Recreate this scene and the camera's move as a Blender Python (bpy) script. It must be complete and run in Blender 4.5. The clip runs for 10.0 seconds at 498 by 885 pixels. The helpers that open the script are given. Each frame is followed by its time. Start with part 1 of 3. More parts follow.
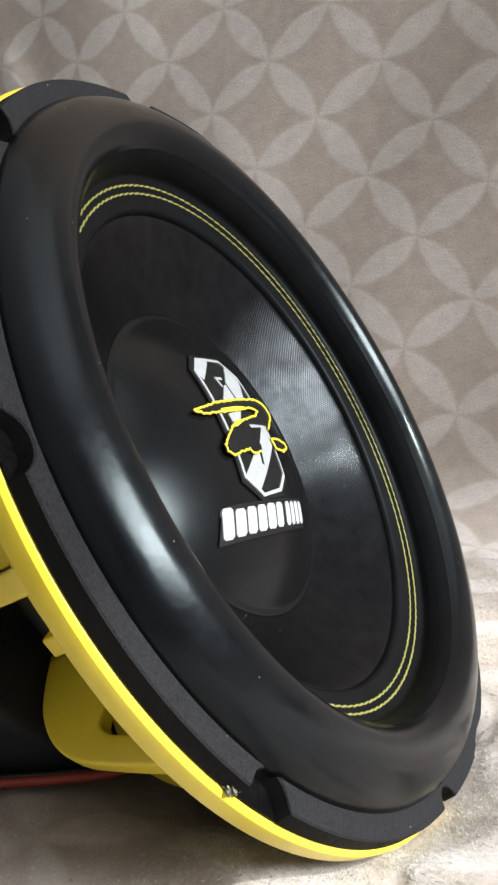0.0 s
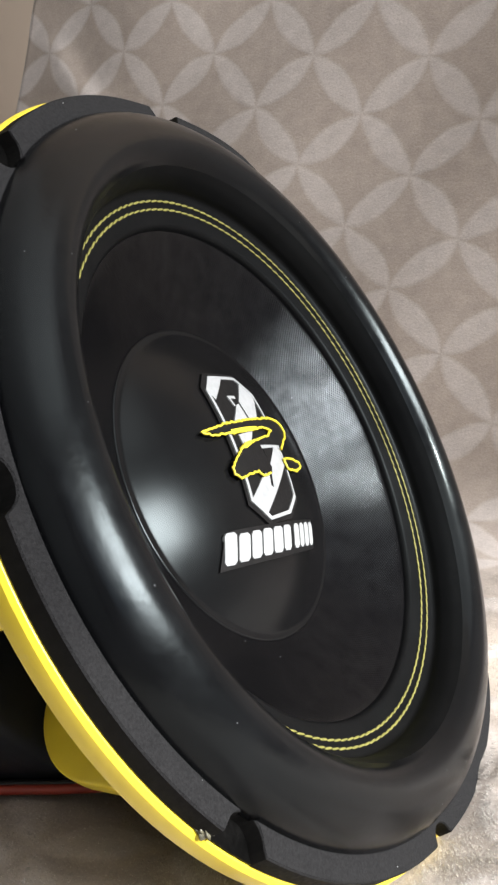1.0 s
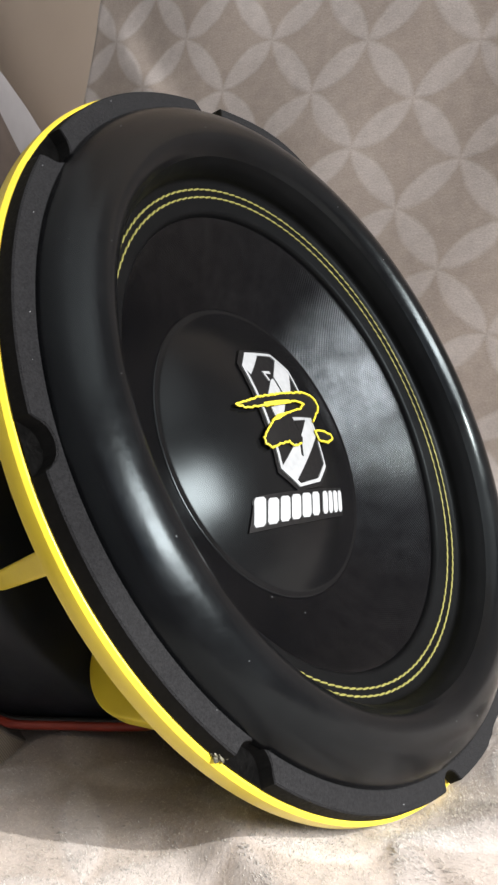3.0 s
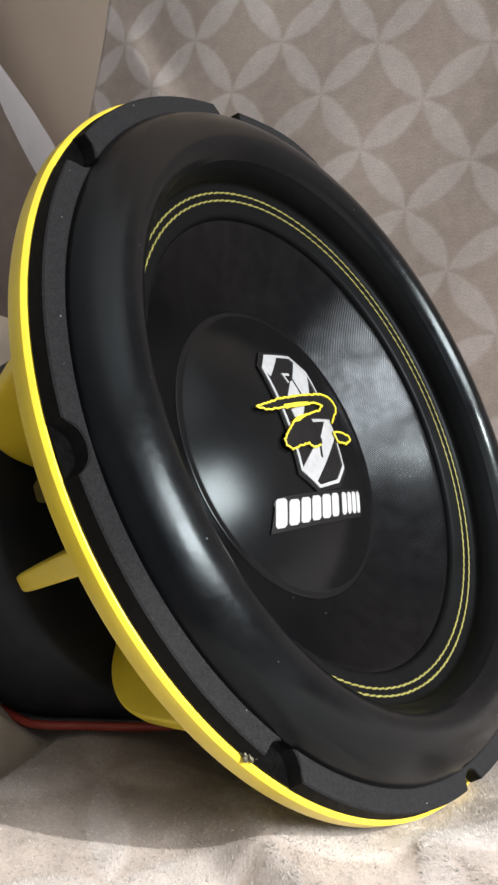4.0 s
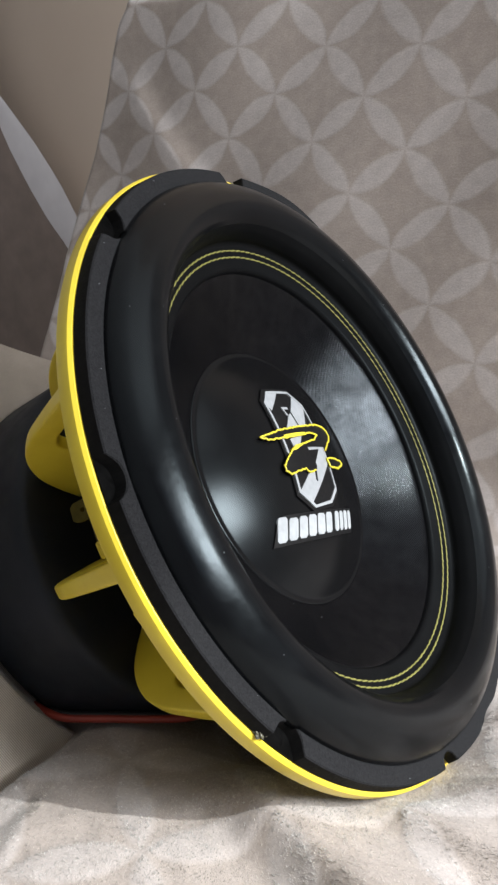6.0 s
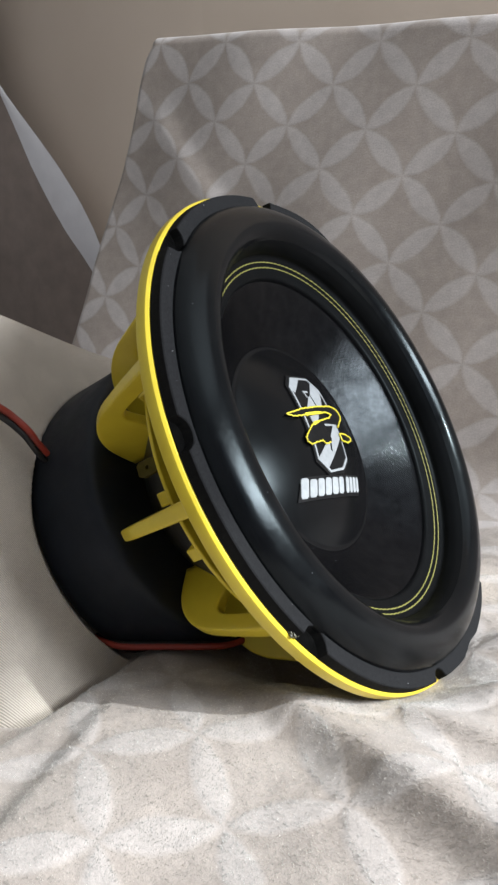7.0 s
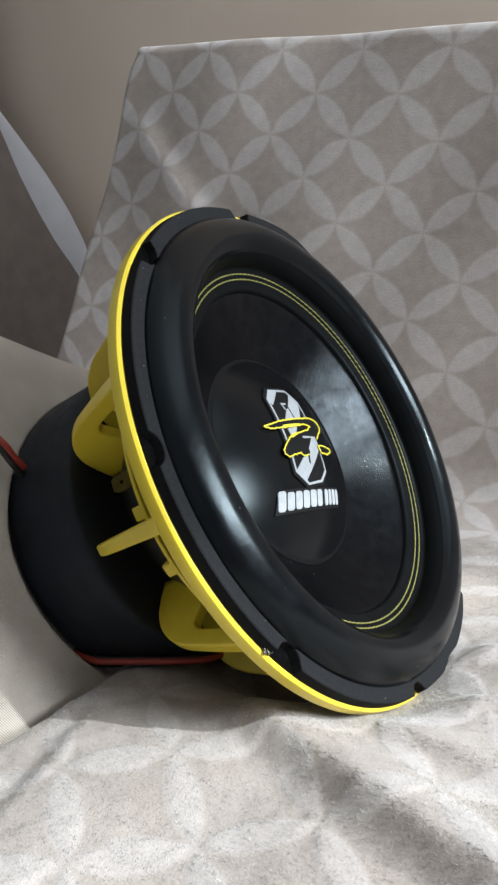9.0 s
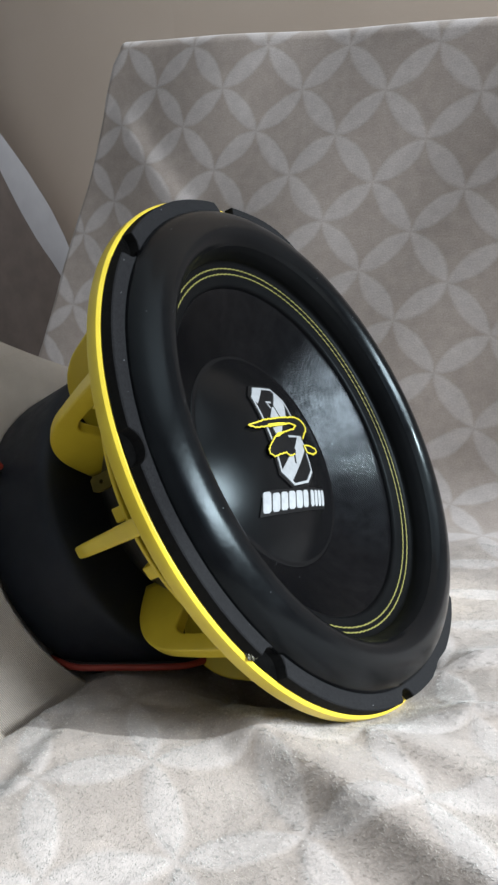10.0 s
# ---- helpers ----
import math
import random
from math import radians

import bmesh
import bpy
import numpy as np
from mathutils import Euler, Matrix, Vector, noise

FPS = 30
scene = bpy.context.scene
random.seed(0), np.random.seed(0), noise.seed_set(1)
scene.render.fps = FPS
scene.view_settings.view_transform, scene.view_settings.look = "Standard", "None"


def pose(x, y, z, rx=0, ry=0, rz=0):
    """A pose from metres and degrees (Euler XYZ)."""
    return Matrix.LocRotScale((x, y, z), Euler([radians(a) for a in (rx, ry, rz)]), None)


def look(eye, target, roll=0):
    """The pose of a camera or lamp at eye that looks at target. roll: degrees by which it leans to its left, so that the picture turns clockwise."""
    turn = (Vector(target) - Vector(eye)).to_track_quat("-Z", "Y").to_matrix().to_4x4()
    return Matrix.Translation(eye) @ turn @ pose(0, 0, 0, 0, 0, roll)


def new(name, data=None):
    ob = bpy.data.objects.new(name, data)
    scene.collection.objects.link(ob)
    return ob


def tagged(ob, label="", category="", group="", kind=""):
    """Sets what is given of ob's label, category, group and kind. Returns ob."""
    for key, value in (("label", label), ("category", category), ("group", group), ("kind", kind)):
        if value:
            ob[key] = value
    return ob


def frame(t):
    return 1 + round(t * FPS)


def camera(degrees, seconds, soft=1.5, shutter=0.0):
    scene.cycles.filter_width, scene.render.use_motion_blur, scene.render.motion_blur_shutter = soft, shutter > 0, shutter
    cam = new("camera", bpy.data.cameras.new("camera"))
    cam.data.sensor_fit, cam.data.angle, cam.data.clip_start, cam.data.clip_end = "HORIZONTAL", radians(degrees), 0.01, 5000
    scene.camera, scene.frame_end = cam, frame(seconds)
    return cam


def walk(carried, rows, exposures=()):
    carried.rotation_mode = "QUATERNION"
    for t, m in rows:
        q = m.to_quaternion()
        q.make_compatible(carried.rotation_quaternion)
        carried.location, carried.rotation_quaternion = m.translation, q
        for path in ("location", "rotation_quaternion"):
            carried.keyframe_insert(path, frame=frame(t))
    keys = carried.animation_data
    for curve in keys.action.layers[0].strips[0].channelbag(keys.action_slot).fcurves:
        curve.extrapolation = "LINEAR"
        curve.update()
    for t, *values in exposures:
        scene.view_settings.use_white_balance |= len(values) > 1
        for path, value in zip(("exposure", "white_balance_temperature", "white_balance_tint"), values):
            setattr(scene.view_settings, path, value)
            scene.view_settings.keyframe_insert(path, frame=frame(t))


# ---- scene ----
# ---- camera ----
cam = camera(31.07, 10.0, soft=2.5)
PATH = [
    (0, pose(-0.0513, -0.3493, 0.2050, 77.218, 4.375, -7.947)),
    (0.5, pose(-0.0333, -0.3448, 0.2158, 76.342, 3.733, -5.485)),
    (1, pose(-0.0310, -0.3440, 0.2216, 75.809, 3.185, -3.967)),
    (1.5, pose(-0.0118, -0.3442, 0.2248, 75.627, 3.644, -3.209)),
    (2, pose(-0.0026, -0.3524, 0.2261, 75.064, 3.924, -1.012)),
    (2.5, pose(-0.0072, -0.3629, 0.2230, 74.654, 3.858, 0.426)),
    (3, pose(-0.0152, -0.3722, 0.2243, 74.762, 3.511, 0.751)),
    (4.5, pose(-0.0251, -0.3747, 0.2273, 74.667, 3.707, 0.511)),
    (5, pose(-0.0232, -0.3765, 0.2293, 74.705, 4.122, 0.530)),
    (6.3, pose(-0.0348, -0.4574, 0.2509, 75.691, 3.457, -0.488)),
    (6.5, pose(-0.0400, -0.4805, 0.2513, 75.721, 3.290, -0.749)),
    (7, pose(-0.0515, -0.5267, 0.2508, 76.443, 3.226, -0.562)),
    (7.5, pose(-0.0516, -0.5415, 0.2519, 77.578, 3.318, -0.186)),
    (8, pose(-0.0477, -0.5410, 0.2517, 77.381, 3.264, -0.622)),
    (8.5, pose(-0.0472, -0.5314, 0.2523, 77.113, 3.294, -1.038)),
    (9, pose(-0.0394, -0.5227, 0.2543, 76.707, 3.481, -0.801)),
    (9.5, pose(-0.0372, -0.5122, 0.2512, 76.424, 3.380, -0.861)),
    (10, pose(-0.0396, -0.5089, 0.2481, 76.919, 3.098, -1.759)),
]
walk(cam, PATH, exposures=[(0, 0.40, 6750, 9), (1, 0.45, 7000, 12), (2, 0.42, 7000, 13), (3, 0.36, 7000, 13), (4.5, 0.19, 6880, 13), (6.5, 0.02, 6480, 10), (7.5, 0.00, 6330, 8), (10, -0.03, 6190, 7)])

# ---- world, sun, window light ----
# The room's own axes: U runs along the wall behind the sofa, N out of it into the room.
U = Vector((0.8119, -0.5838, 0.0))
N = Vector((-0.5838, -0.8119, 0.0))
FOOT = Vector((0.0069, 0.3382, 0.0))  # on the line where seat and backrest meet
UP = Vector((0, 0, 1))
TURN = math.degrees(math.atan2(U.y, U.x))


def room(u, n, z):
    """A place in the world from metres along the wall, out of the wall and up."""
    return FOOT + u * U + n * N + z * UP


SUN_FROM = (0.775 * U - 0.030 * N + 0.63 * UP).normalized()
world = bpy.data.worlds.new("world")
scene.world = world
world.use_nodes = True
wn = world.node_tree.nodes
sky = wn.new("ShaderNodeTexSky")
sky.sky_type, sky.sun_disc = "NISHITA", False
sky.sun_elevation = math.asin(SUN_FROM.z)
sky.sun_rotation = math.atan2(SUN_FROM.x, SUN_FROM.y)
world.node_tree.links.new(sky.outputs[0], wn["Background"].inputs[0])
wn["Background"].inputs[1].default_value = 0.1

sun_data = bpy.data.lights.new("sun", "SUN")
sun_data.energy, sun_data.angle, sun_data.color = 3.0, radians(0.6), (0.955, 0.985, 0.98)
sun = new("sun", sun_data)
sun.matrix_world = look(SUN_FROM * 5, (0, 0, 0))

WIN_U, WIN_N0, WIN_N1, WIN_Z0, WIN_Z1 = 2.20, -0.84, 1.50, 0.56, 1.830
pane_data = bpy.data.lights.new("window_sky", "AREA")
# the open sky fills the middle of the window
SKY_N0, SKY_N1, SKY_Z0, SKY_Z1 = -0.42, 0.62, 0.68, 1.30
pane_data.shape, pane_data.size, pane_data.size_y = "RECTANGLE", SKY_N1 - SKY_N0, SKY_Z1 - SKY_Z0
pane_data.energy, pane_data.color = 99.0, (0.925, 0.955, 0.99)
pane_lamp = new("window_sky", pane_data)
mid = room(WIN_U + 0.02, (SKY_N0 + SKY_N1) / 2, (SKY_Z0 + SKY_Z1) / 2)
pane_lamp.matrix_world = look(mid, mid - U)


# ---- materials ----
def material(name, color, rough=0.5, metal=0.0, spec=0.5):
    m = bpy.data.materials.new(name)
    m.use_nodes = True
    b = m.node_tree.nodes["Principled BSDF"]
    b.inputs["Base Color"].default_value = (*color, 1)
    b.inputs["Roughness"].default_value = rough
    b.inputs["Metallic"].default_value = metal
    b.inputs["Specular IOR Level"].default_value = spec
    return m


def node(m, kind, **values):
    n = m.node_tree.nodes.new(kind)
    for key, value in values.items():
        n.inputs[key.replace("_", " ")].default_value = value
    return n


def link(m, a, b):
    m.node_tree.links.new(a, b)


def shader(m):
    return m.node_tree.nodes["Principled BSDF"]


def coords(m, which="Object"):
    return m.node_tree.nodes.new("ShaderNodeTexCoord").outputs[which]


def noise_of(m, scale, detail=3.0, rough=0.55, which="Object"):
    n = node(m, "ShaderNodeTexNoise", Scale=scale, Detail=detail, Roughness=rough)
    link(m, coords(m, which), n.inputs["Vector"])
    return n.outputs["Fac"]


def ramp(m, fac, stops):
    r = m.node_tree.nodes.new("ShaderNodeValToRGB")
    while len(r.color_ramp.elements) < len(stops):
        r.color_ramp.elements.new(0.5)
    for e, (at, c) in zip(r.color_ramp.elements, stops):
        e.position, e.color = at, (*c, 1)
    link(m, fac, r.inputs[0])
    return r.outputs[0]


def bump(m, height, strength, distance):
    b = node(m, "ShaderNodeBump", Strength=strength, Distance=distance)
    link(m, height, b.inputs["Height"])
    link(m, b.outputs[0], shader(m).inputs["Normal"])
    return b


def math_node(m, op, a, b=None, c=None):
    n = m.node_tree.nodes.new("ShaderNodeMath")
    n.operation = op
    for k, v in enumerate((a, b, c)):
        if v is None:
            continue
        if isinstance(v, (int, float)):
            n.inputs[k].default_value = v
        else:
            link(m, v, n.inputs[k])
    return n.outputs[0]


def grainy(name, c0, c1, scale, rough, rough2=None, bump_scale=None, bump_strength=0.2, bump_distance=0.0004, metal=0.0, spec=0.5, cool=False):
    m = material(name, c0, rough, metal, spec)
    f = noise_of(m, scale, 4.0)
    link(m, ramp(m, f, [(0.3, c0), (0.7, c1)]), shader(m).inputs["Base Color"])
    if rough2 is not None:
        g = noise_of(m, scale * 2.3, 3.0)
        link(m, ramp(m, g, [(0.3, (rough,) * 3), (0.7, (rough2,) * 3)]), shader(m).inputs["Roughness"])
    if bump_scale:
        bump(m, noise_of(m, bump_scale, 3.0), bump_strength, bump_distance)
    if cool:
        shader(m).inputs["Specular Tint"].default_value = (0.80, 0.95, 1.0, 1)
    return m


yellow_paint = grainy("yellow_paint", (0.80, 0.63, 0.050), (0.74, 0.57, 0.044), 60, 0.28, 0.36, 900, 0.06, 0.0003)
foam = grainy("gasket_foam", (0.009, 0.0093, 0.0102), (0.019, 0.0195, 0.021), 1300, 0.9, None, 1900, 0.7, 0.0006, spec=0.12)
black_edge = grainy("black_edge", (0.004, 0.004, 0.004), (0.007, 0.007, 0.007), 300, 0.6, 0.8, 900, 0.2, 0.0004, spec=0.08)
rubber = grainy("surround_rubber", (0.0028, 0.0030, 0.0035), (0.0042, 0.0045, 0.0052), 38, 0.17, 0.27, 420, 0.10, 0.0004, spec=0.20, cool=True)
band_cloth = grainy("stitched_band", (0.0026, 0.0027, 0.0030), (0.0040, 0.0042, 0.0046), 45, 0.38, 0.46, 700, 0.08, 0.0003, spec=0.08, cool=True)
cap_rubber = grainy("cap_plastic", (0.0032, 0.0032, 0.0036), (0.0045, 0.0045, 0.005), 30, 0.22, 0.25, 1300, 0.04, 0.0002, spec=0.20, cool=True)
boot_rubber = grainy("magnet_boot", (0.012, 0.015, 0.020), (0.017, 0.020, 0.027), 40, 0.45, 0.6, 300, 0.1, 0.0004, spec=0.25)
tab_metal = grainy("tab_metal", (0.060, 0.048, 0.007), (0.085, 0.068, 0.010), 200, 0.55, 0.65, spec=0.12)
black_metal = grainy("black_metal", (0.035, 0.035, 0.035), (0.045, 0.045, 0.045), 60, 0.4, 0.5)
glue = grainy("black_glue", (0.0015, 0.0015, 0.0015), (0.003, 0.003, 0.003), 200, 0.3, 0.6, 400, 0.4, 0.0008, spec=0.04)
sealant = grainy("clear_sealant", (0.02, 0.019, 0.014), (0.13, 0.125, 0.085), 520, 0.25, 0.45, 500, 0.3, 0.0005)
yellow_thread = grainy("yellow_thread", (0.22, 0.21, 0.048), (0.12, 0.115, 0.03), 900, 0.6)
yellow_ink = material("yellow_ink", (0.78, 0.66, 0.05), 0.4)
white_ink = grainy("white_ink", (0.37, 0.39, 0.405), (0.30, 0.32, 0.335), 300, 0.35)
black_ink = grainy("black_ink", (0.006, 0.006, 0.0065), (0.009, 0.009, 0.0095), 400, 0.4, 0.5, spec=0.14)
red_cable = grainy("red_cable", (0.30, 0.035, 0.02), (0.36, 0.05, 0.03), 80, 0.45)
black_cable = material("black_cable", (0.02, 0.018, 0.018), 0.45)
# dark brown for unseen added walls that dim reflections or block sun
unseen_dark = grainy("unseen_dark", (0.055, 0.05, 0.047), (0.07, 0.064, 0.06), 6, 0.8, None, 250, 0.15, 0.0008)
room_paint = grainy("room_paint", (0.315, 0.315, 0.315), (0.355, 0.355, 0.355), 6, 0.8, None, 250, 0.15, 0.0008)
ceiling_paint = grainy("ceiling_paint", (0.71, 0.71, 0.71), (0.76, 0.76, 0.76), 6, 0.8, None, 250, 0.15, 0.0008)
wall_paint = grainy("wall_paint", (0.565, 0.460, 0.372), (0.595, 0.490, 0.402), 6, 0.8, None, 250, 0.15, 0.0008)
sofa_cloth = grainy("sofa_cloth", (0.30, 0.25, 0.21), (0.36, 0.30, 0.26), 30, 0.9, None, 900, 0.3, 0.0006)
floor_carpet = grainy("floor_carpet", (0.13, 0.125, 0.12), (0.17, 0.165, 0.16), 30, 0.9, None, 600, 0.4, 0.002)


def cone_cloth():
    """Woven black cone with a fine checked weave."""
    m = material("cone_weave", (0.0022, 0.0022, 0.0027), 0.16, spec=0.3)
    shader(m).inputs["Specular Tint"].default_value = (0.80, 0.92, 1.0, 1)
    uvn = coords(m, "UV")
    sx = m.node_tree.nodes.new("ShaderNodeSeparateXYZ")
    link(m, uvn, sx.inputs[0])
    a = math_node(m, "SINE", math_node(m, "MULTIPLY", sx.outputs[0], 2 * math.pi * 330))
    b = math_node(m, "SINE", math_node(m, "MULTIPLY", sx.outputs[1], 2 * math.pi * 32))
    h = math_node(m, "MULTIPLY", a, b)
    bump(m, math_node(m, "ADD", h, math_node(m, "MULTIPLY", noise_of(m, 45, 2), 1.5)), 0.24, 0.00016)
    # the lacquer has worn thin in patches
    g = noise_of(m, 115, 5, 0.68)
    link(m, ramp(m, g, [(0.26, (0.07,) * 3), (0.82, (0.38,) * 3)]), shader(m).inputs["Specular IOR Level"])
    return m


weave = cone_cloth()

# The throw's lattice of petals: counts of cells along its two slanting ways, from metres on the cloth.
LAT_X, LAT_Y = (13.0071, 11.1043, -0.2991), (-9.4720, 13.9960, -0.2999)
SEAT_X, SEAT_Y = (12.355, 13.743, 1.525), (-10.412, 10.159, -1.647)  # the same on the seat, where the cloth is pulled askew


def cloth_uv(u, v):
    """Places on the unstretched cloth for metres along the sofa and up its back; on the seat the cloth is pulled askew (numpy)."""
    s = np.clip((-v - 0.10) / 0.25, 0, 1)
    s = s * s * (3 - 2 * s)
    cells = []
    for back, seat in ((LAT_X, SEAT_X), (LAT_Y, SEAT_Y)):
        cells.append((1 - s) * (back[0] * u + back[1] * v) + s * (seat[0] * u + seat[1] * v + seat[2] - back[2]))
    det = LAT_X[0] * LAT_Y[1] - LAT_X[1] * LAT_Y[0]
    return (LAT_Y[1] * cells[0] - LAT_X[1] * cells[1]) / det, (LAT_X[0] * cells[1] - LAT_Y[0] * cells[0]) / det


def petal_mask(u, v):
    """1 inside a petal, 0 between petals, and the groove round each petal; u, v in metres on the cloth (numpy)."""
    x = LAT_X[0] * u + LAT_X[1] * v + LAT_X[2]
    y = LAT_Y[0] * u + LAT_Y[1] * v + LAT_Y[2]
    x, y = np.abs(x - np.floor(x) - 0.5), np.abs(y - np.floor(y) - 0.5)
    d = np.minimum(np.hypot(x - 1.22, y), np.hypot(x, y - 1.22))
    return np.clip((0.884 - d) / 0.04, 0, 1), np.exp(-(((d - 0.880) / 0.022) ** 2))


def plush(name, contrast, fibre=False):
    """Short-piled plush: petals silvery where the pile lies flat, taupe between."""
    m = material(name, (0.4, 0.37, 0.34), 0.75, spec=0.25)
    uvn = coords(m, "UV")
    sx = m.node_tree.nodes.new("ShaderNodeSeparateXYZ")
    wob = node(m, "ShaderNodeTexNoise", Scale=28.0, Detail=2.0)
    link(m, uvn, wob.inputs["Vector"])
    shift = m.node_tree.nodes.new("ShaderNodeVectorMath")
    shift.operation = "MULTIPLY_ADD"
    link(m, wob.outputs["Color"], shift.inputs[0])
    shift.inputs[1].default_value = (0.006, 0.006, 0)
    link(m, uvn, shift.inputs[2])
    link(m, shift.outputs[0], sx.inputs[0])
    pu = math_node(m, "SUBTRACT", sx.outputs[0], 0.003)
    pv = math_node(m, "SUBTRACT", sx.outputs[1], 0.003)

    def cell(k):
        t = math_node(m, "ADD", math_node(m, "MULTIPLY", pu, k[0]), math_node(m, "MULTIPLY", pv, k[1]))
        t = math_node(m, "ADD", t, k[2])
        return math_node(m, "ABSOLUTE", math_node(m, "SUBTRACT", math_node(m, "FRACT", t), 0.5))

    x, y = cell(LAT_X), cell(LAT_Y)

    def far(p, q):
        p1 = math_node(m, "SUBTRACT", p, 1.22)
        return math_node(m, "SQRT", math_node(m, "ADD", math_node(m, "MULTIPLY", p1, p1), math_node(m, "MULTIPLY", q, q)))

    d = math_node(m, "MINIMUM", far(x, y), far(y, x))
    grain = noise_of(m, 900, 3, which="UV")
    fuzz = math_node(m, "ADD", d, math_node(m, "MULTIPLY", math_node(m, "SUBTRACT", grain, 0.5), 0.05))
    mask = ramp(m, fuzz, [(0.850, (1, 1, 1)), (0.904, (0, 0, 0))])
    broad = noise_of(m, 22, 4, which="UV")
    ground = ramp(m, broad, [(0.3, (0.358, 0.303, 0.264)), (0.7, (0.404, 0.347, 0.306))])
    petal = ramp(m, broad, [(0.3, (0.500, 0.457, 0.436)), (0.7, (0.546, 0.503, 0.482))])
    mix = m.node_tree.nodes.new("ShaderNodeMix")
    mix.data_type = "RGBA"
    # on the seat the petals stand out less
    petal_contrast = ramp(m, math_node(m, "ADD", pv, 0.5), [(0.30, (0.50,) * 3), (0.48, (0.76,) * 3)])
    # towards the free edge they stand out more
    edge_contrast = ramp(m, math_node(m, "ADD", math_node(m, "SUBTRACT", pu, math_node(m, "MULTIPLY", pv, 0.3)), 0.5), [(0.10, (1.35,) * 3), (0.42, (1, 1, 1))])
    petal_contrast = math_node(m, "MULTIPLY", petal_contrast, edge_contrast)
    share = math_node(m, "MULTIPLY", math_node(m, "SUBTRACT", mask, 0.5), math_node(m, "MULTIPLY", petal_contrast, contrast))
    link(m, math_node(m, "ADD", share, 0.5), mix.inputs["Factor"])
    link(m, ground, mix.inputs["A"])
    link(m, petal, mix.inputs["B"])
    tone = mix.outputs["Result"]
    pick = noise_of(m, 650, 3, 0.7, which="UV")
    stops = [(0.3, (0.87, 0.87, 0.87)), (0.7, (1.11, 1.11, 1.11))]
    if fibre:
        pick = m.node_tree.nodes.new("ShaderNodeNewGeometry").outputs["Random Per Island"]
        stops = [(0.0, (1.17, 1.27, 1.30)), (0.80, (1.32, 1.43, 1.46)), (1.0, (1.85, 2.00, 2.05))]
    vary = m.node_tree.nodes.new("ShaderNodeMix")
    vary.data_type, vary.blend_type = "RGBA", "MULTIPLY"
    vary.inputs["Factor"].default_value = 1.0
    link(m, tone, vary.inputs["A"])
    link(m, ramp(m, pick, stops), vary.inputs["B"])
    # the nap lies this way and that in patches
    brushed = m.node_tree.nodes.new("ShaderNodeMix")
    brushed.data_type, brushed.blend_type = "RGBA", "MULTIPLY"
    brushed.inputs["Factor"].default_value = 1.0
    link(m, vary.outputs["Result"], brushed.inputs["A"])
    low, high = (0.82, 1.13) if fibre else (0.92, 1.07)
    link(m, ramp(m, noise_of(m, 95, 4, 0.6, which="UV"), [(0.32, (low,) * 3), (0.68, (high,) * 3)]), brushed.inputs["B"])
    tone = brushed.outputs["Result"]
    if fibre:
        # fibres stick together in small tufts, their tips paler
        tufts = m.node_tree.nodes.new("ShaderNodeMix")
        tufts.data_type, tufts.blend_type = "RGBA", "MULTIPLY"
        tufts.inputs["Factor"].default_value = 1.0
        link(m, tone, tufts.inputs["A"])
        link(m, ramp(m, noise_of(m, 430, 3, 0.65, which="UV"), [(0.34, (0.70,) * 3), (0.66, (1.26,) * 3)]), tufts.inputs["B"])
        tone = tufts.outputs["Result"]
    link(m, tone, shader(m).inputs["Base Color"])
    if fibre:
        # light passes through the thin fibres
        leak = m.node_tree.nodes.new("ShaderNodeBsdfTranslucent")
        link(m, tone, leak.inputs["Color"])
        both = m.node_tree.nodes.new("ShaderNodeMixShader")
        both.inputs[0].default_value = 0.5
        link(m, shader(m).outputs[0], both.inputs[1])
        link(m, leak.outputs[0], both.inputs[2])
        link(m, both.outputs[0], m.node_tree.nodes["Material Output"].inputs["Surface"])
    shader(m).inputs["Sheen Weight"].default_value = 0.35
    shader(m).inputs["Sheen Roughness"].default_value = 0.4
    fine = noise_of(m, 1400, 2, which="UV")
    tuft = noise_of(m, 520, 2, which="UV")
    bump(m, math_node(m, "ADD", math_node(m, "MULTIPLY", fine, 0.6), math_node(m, "ADD", math_node(m, "MULTIPLY", tuft, 0.9), math_node(m, "MULTIPLY", mask, 0.05))), 0.25, 0.0009)
    return m


plush_throw = plush("plush", 1.0)
plush_pile = plush("plush_fibre", 0.9, True)


def corduroy():
    """Beige cloth with fine slanting ribs."""
    m = material("corduroy", (0.52, 0.47, 0.40), 0.85, spec=0.2)
    sx = m.node_tree.nodes.new("ShaderNodeSeparateXYZ")
    link(m, coords(m, "UV"), sx.inputs[0])
    w = math_node(m, "SINE", math_node(m, "MULTIPLY", sx.outputs[0], 2 * math.pi * 1150))
    h = math_node(m, "ADD", math_node(m, "MULTIPLY", w, 0.5), math_node(m, "MULTIPLY", noise_of(m, 700, 2), 0.4))
    bump(m, h, 0.5, 0.0005)
    rib = math_node(m, "ADD", math_node(m, "MULTIPLY", w, 0.26), noise_of(m, 25, 4))
    link(m, ramp(m, rib, [(0.15, (0.38, 0.335, 0.285)), (0.85, (0.68, 0.615, 0.54))]), shader(m).inputs["Base Color"])
    shader(m).inputs["Sheen Weight"].default_value = 0.2
    return m


cord = corduroy()


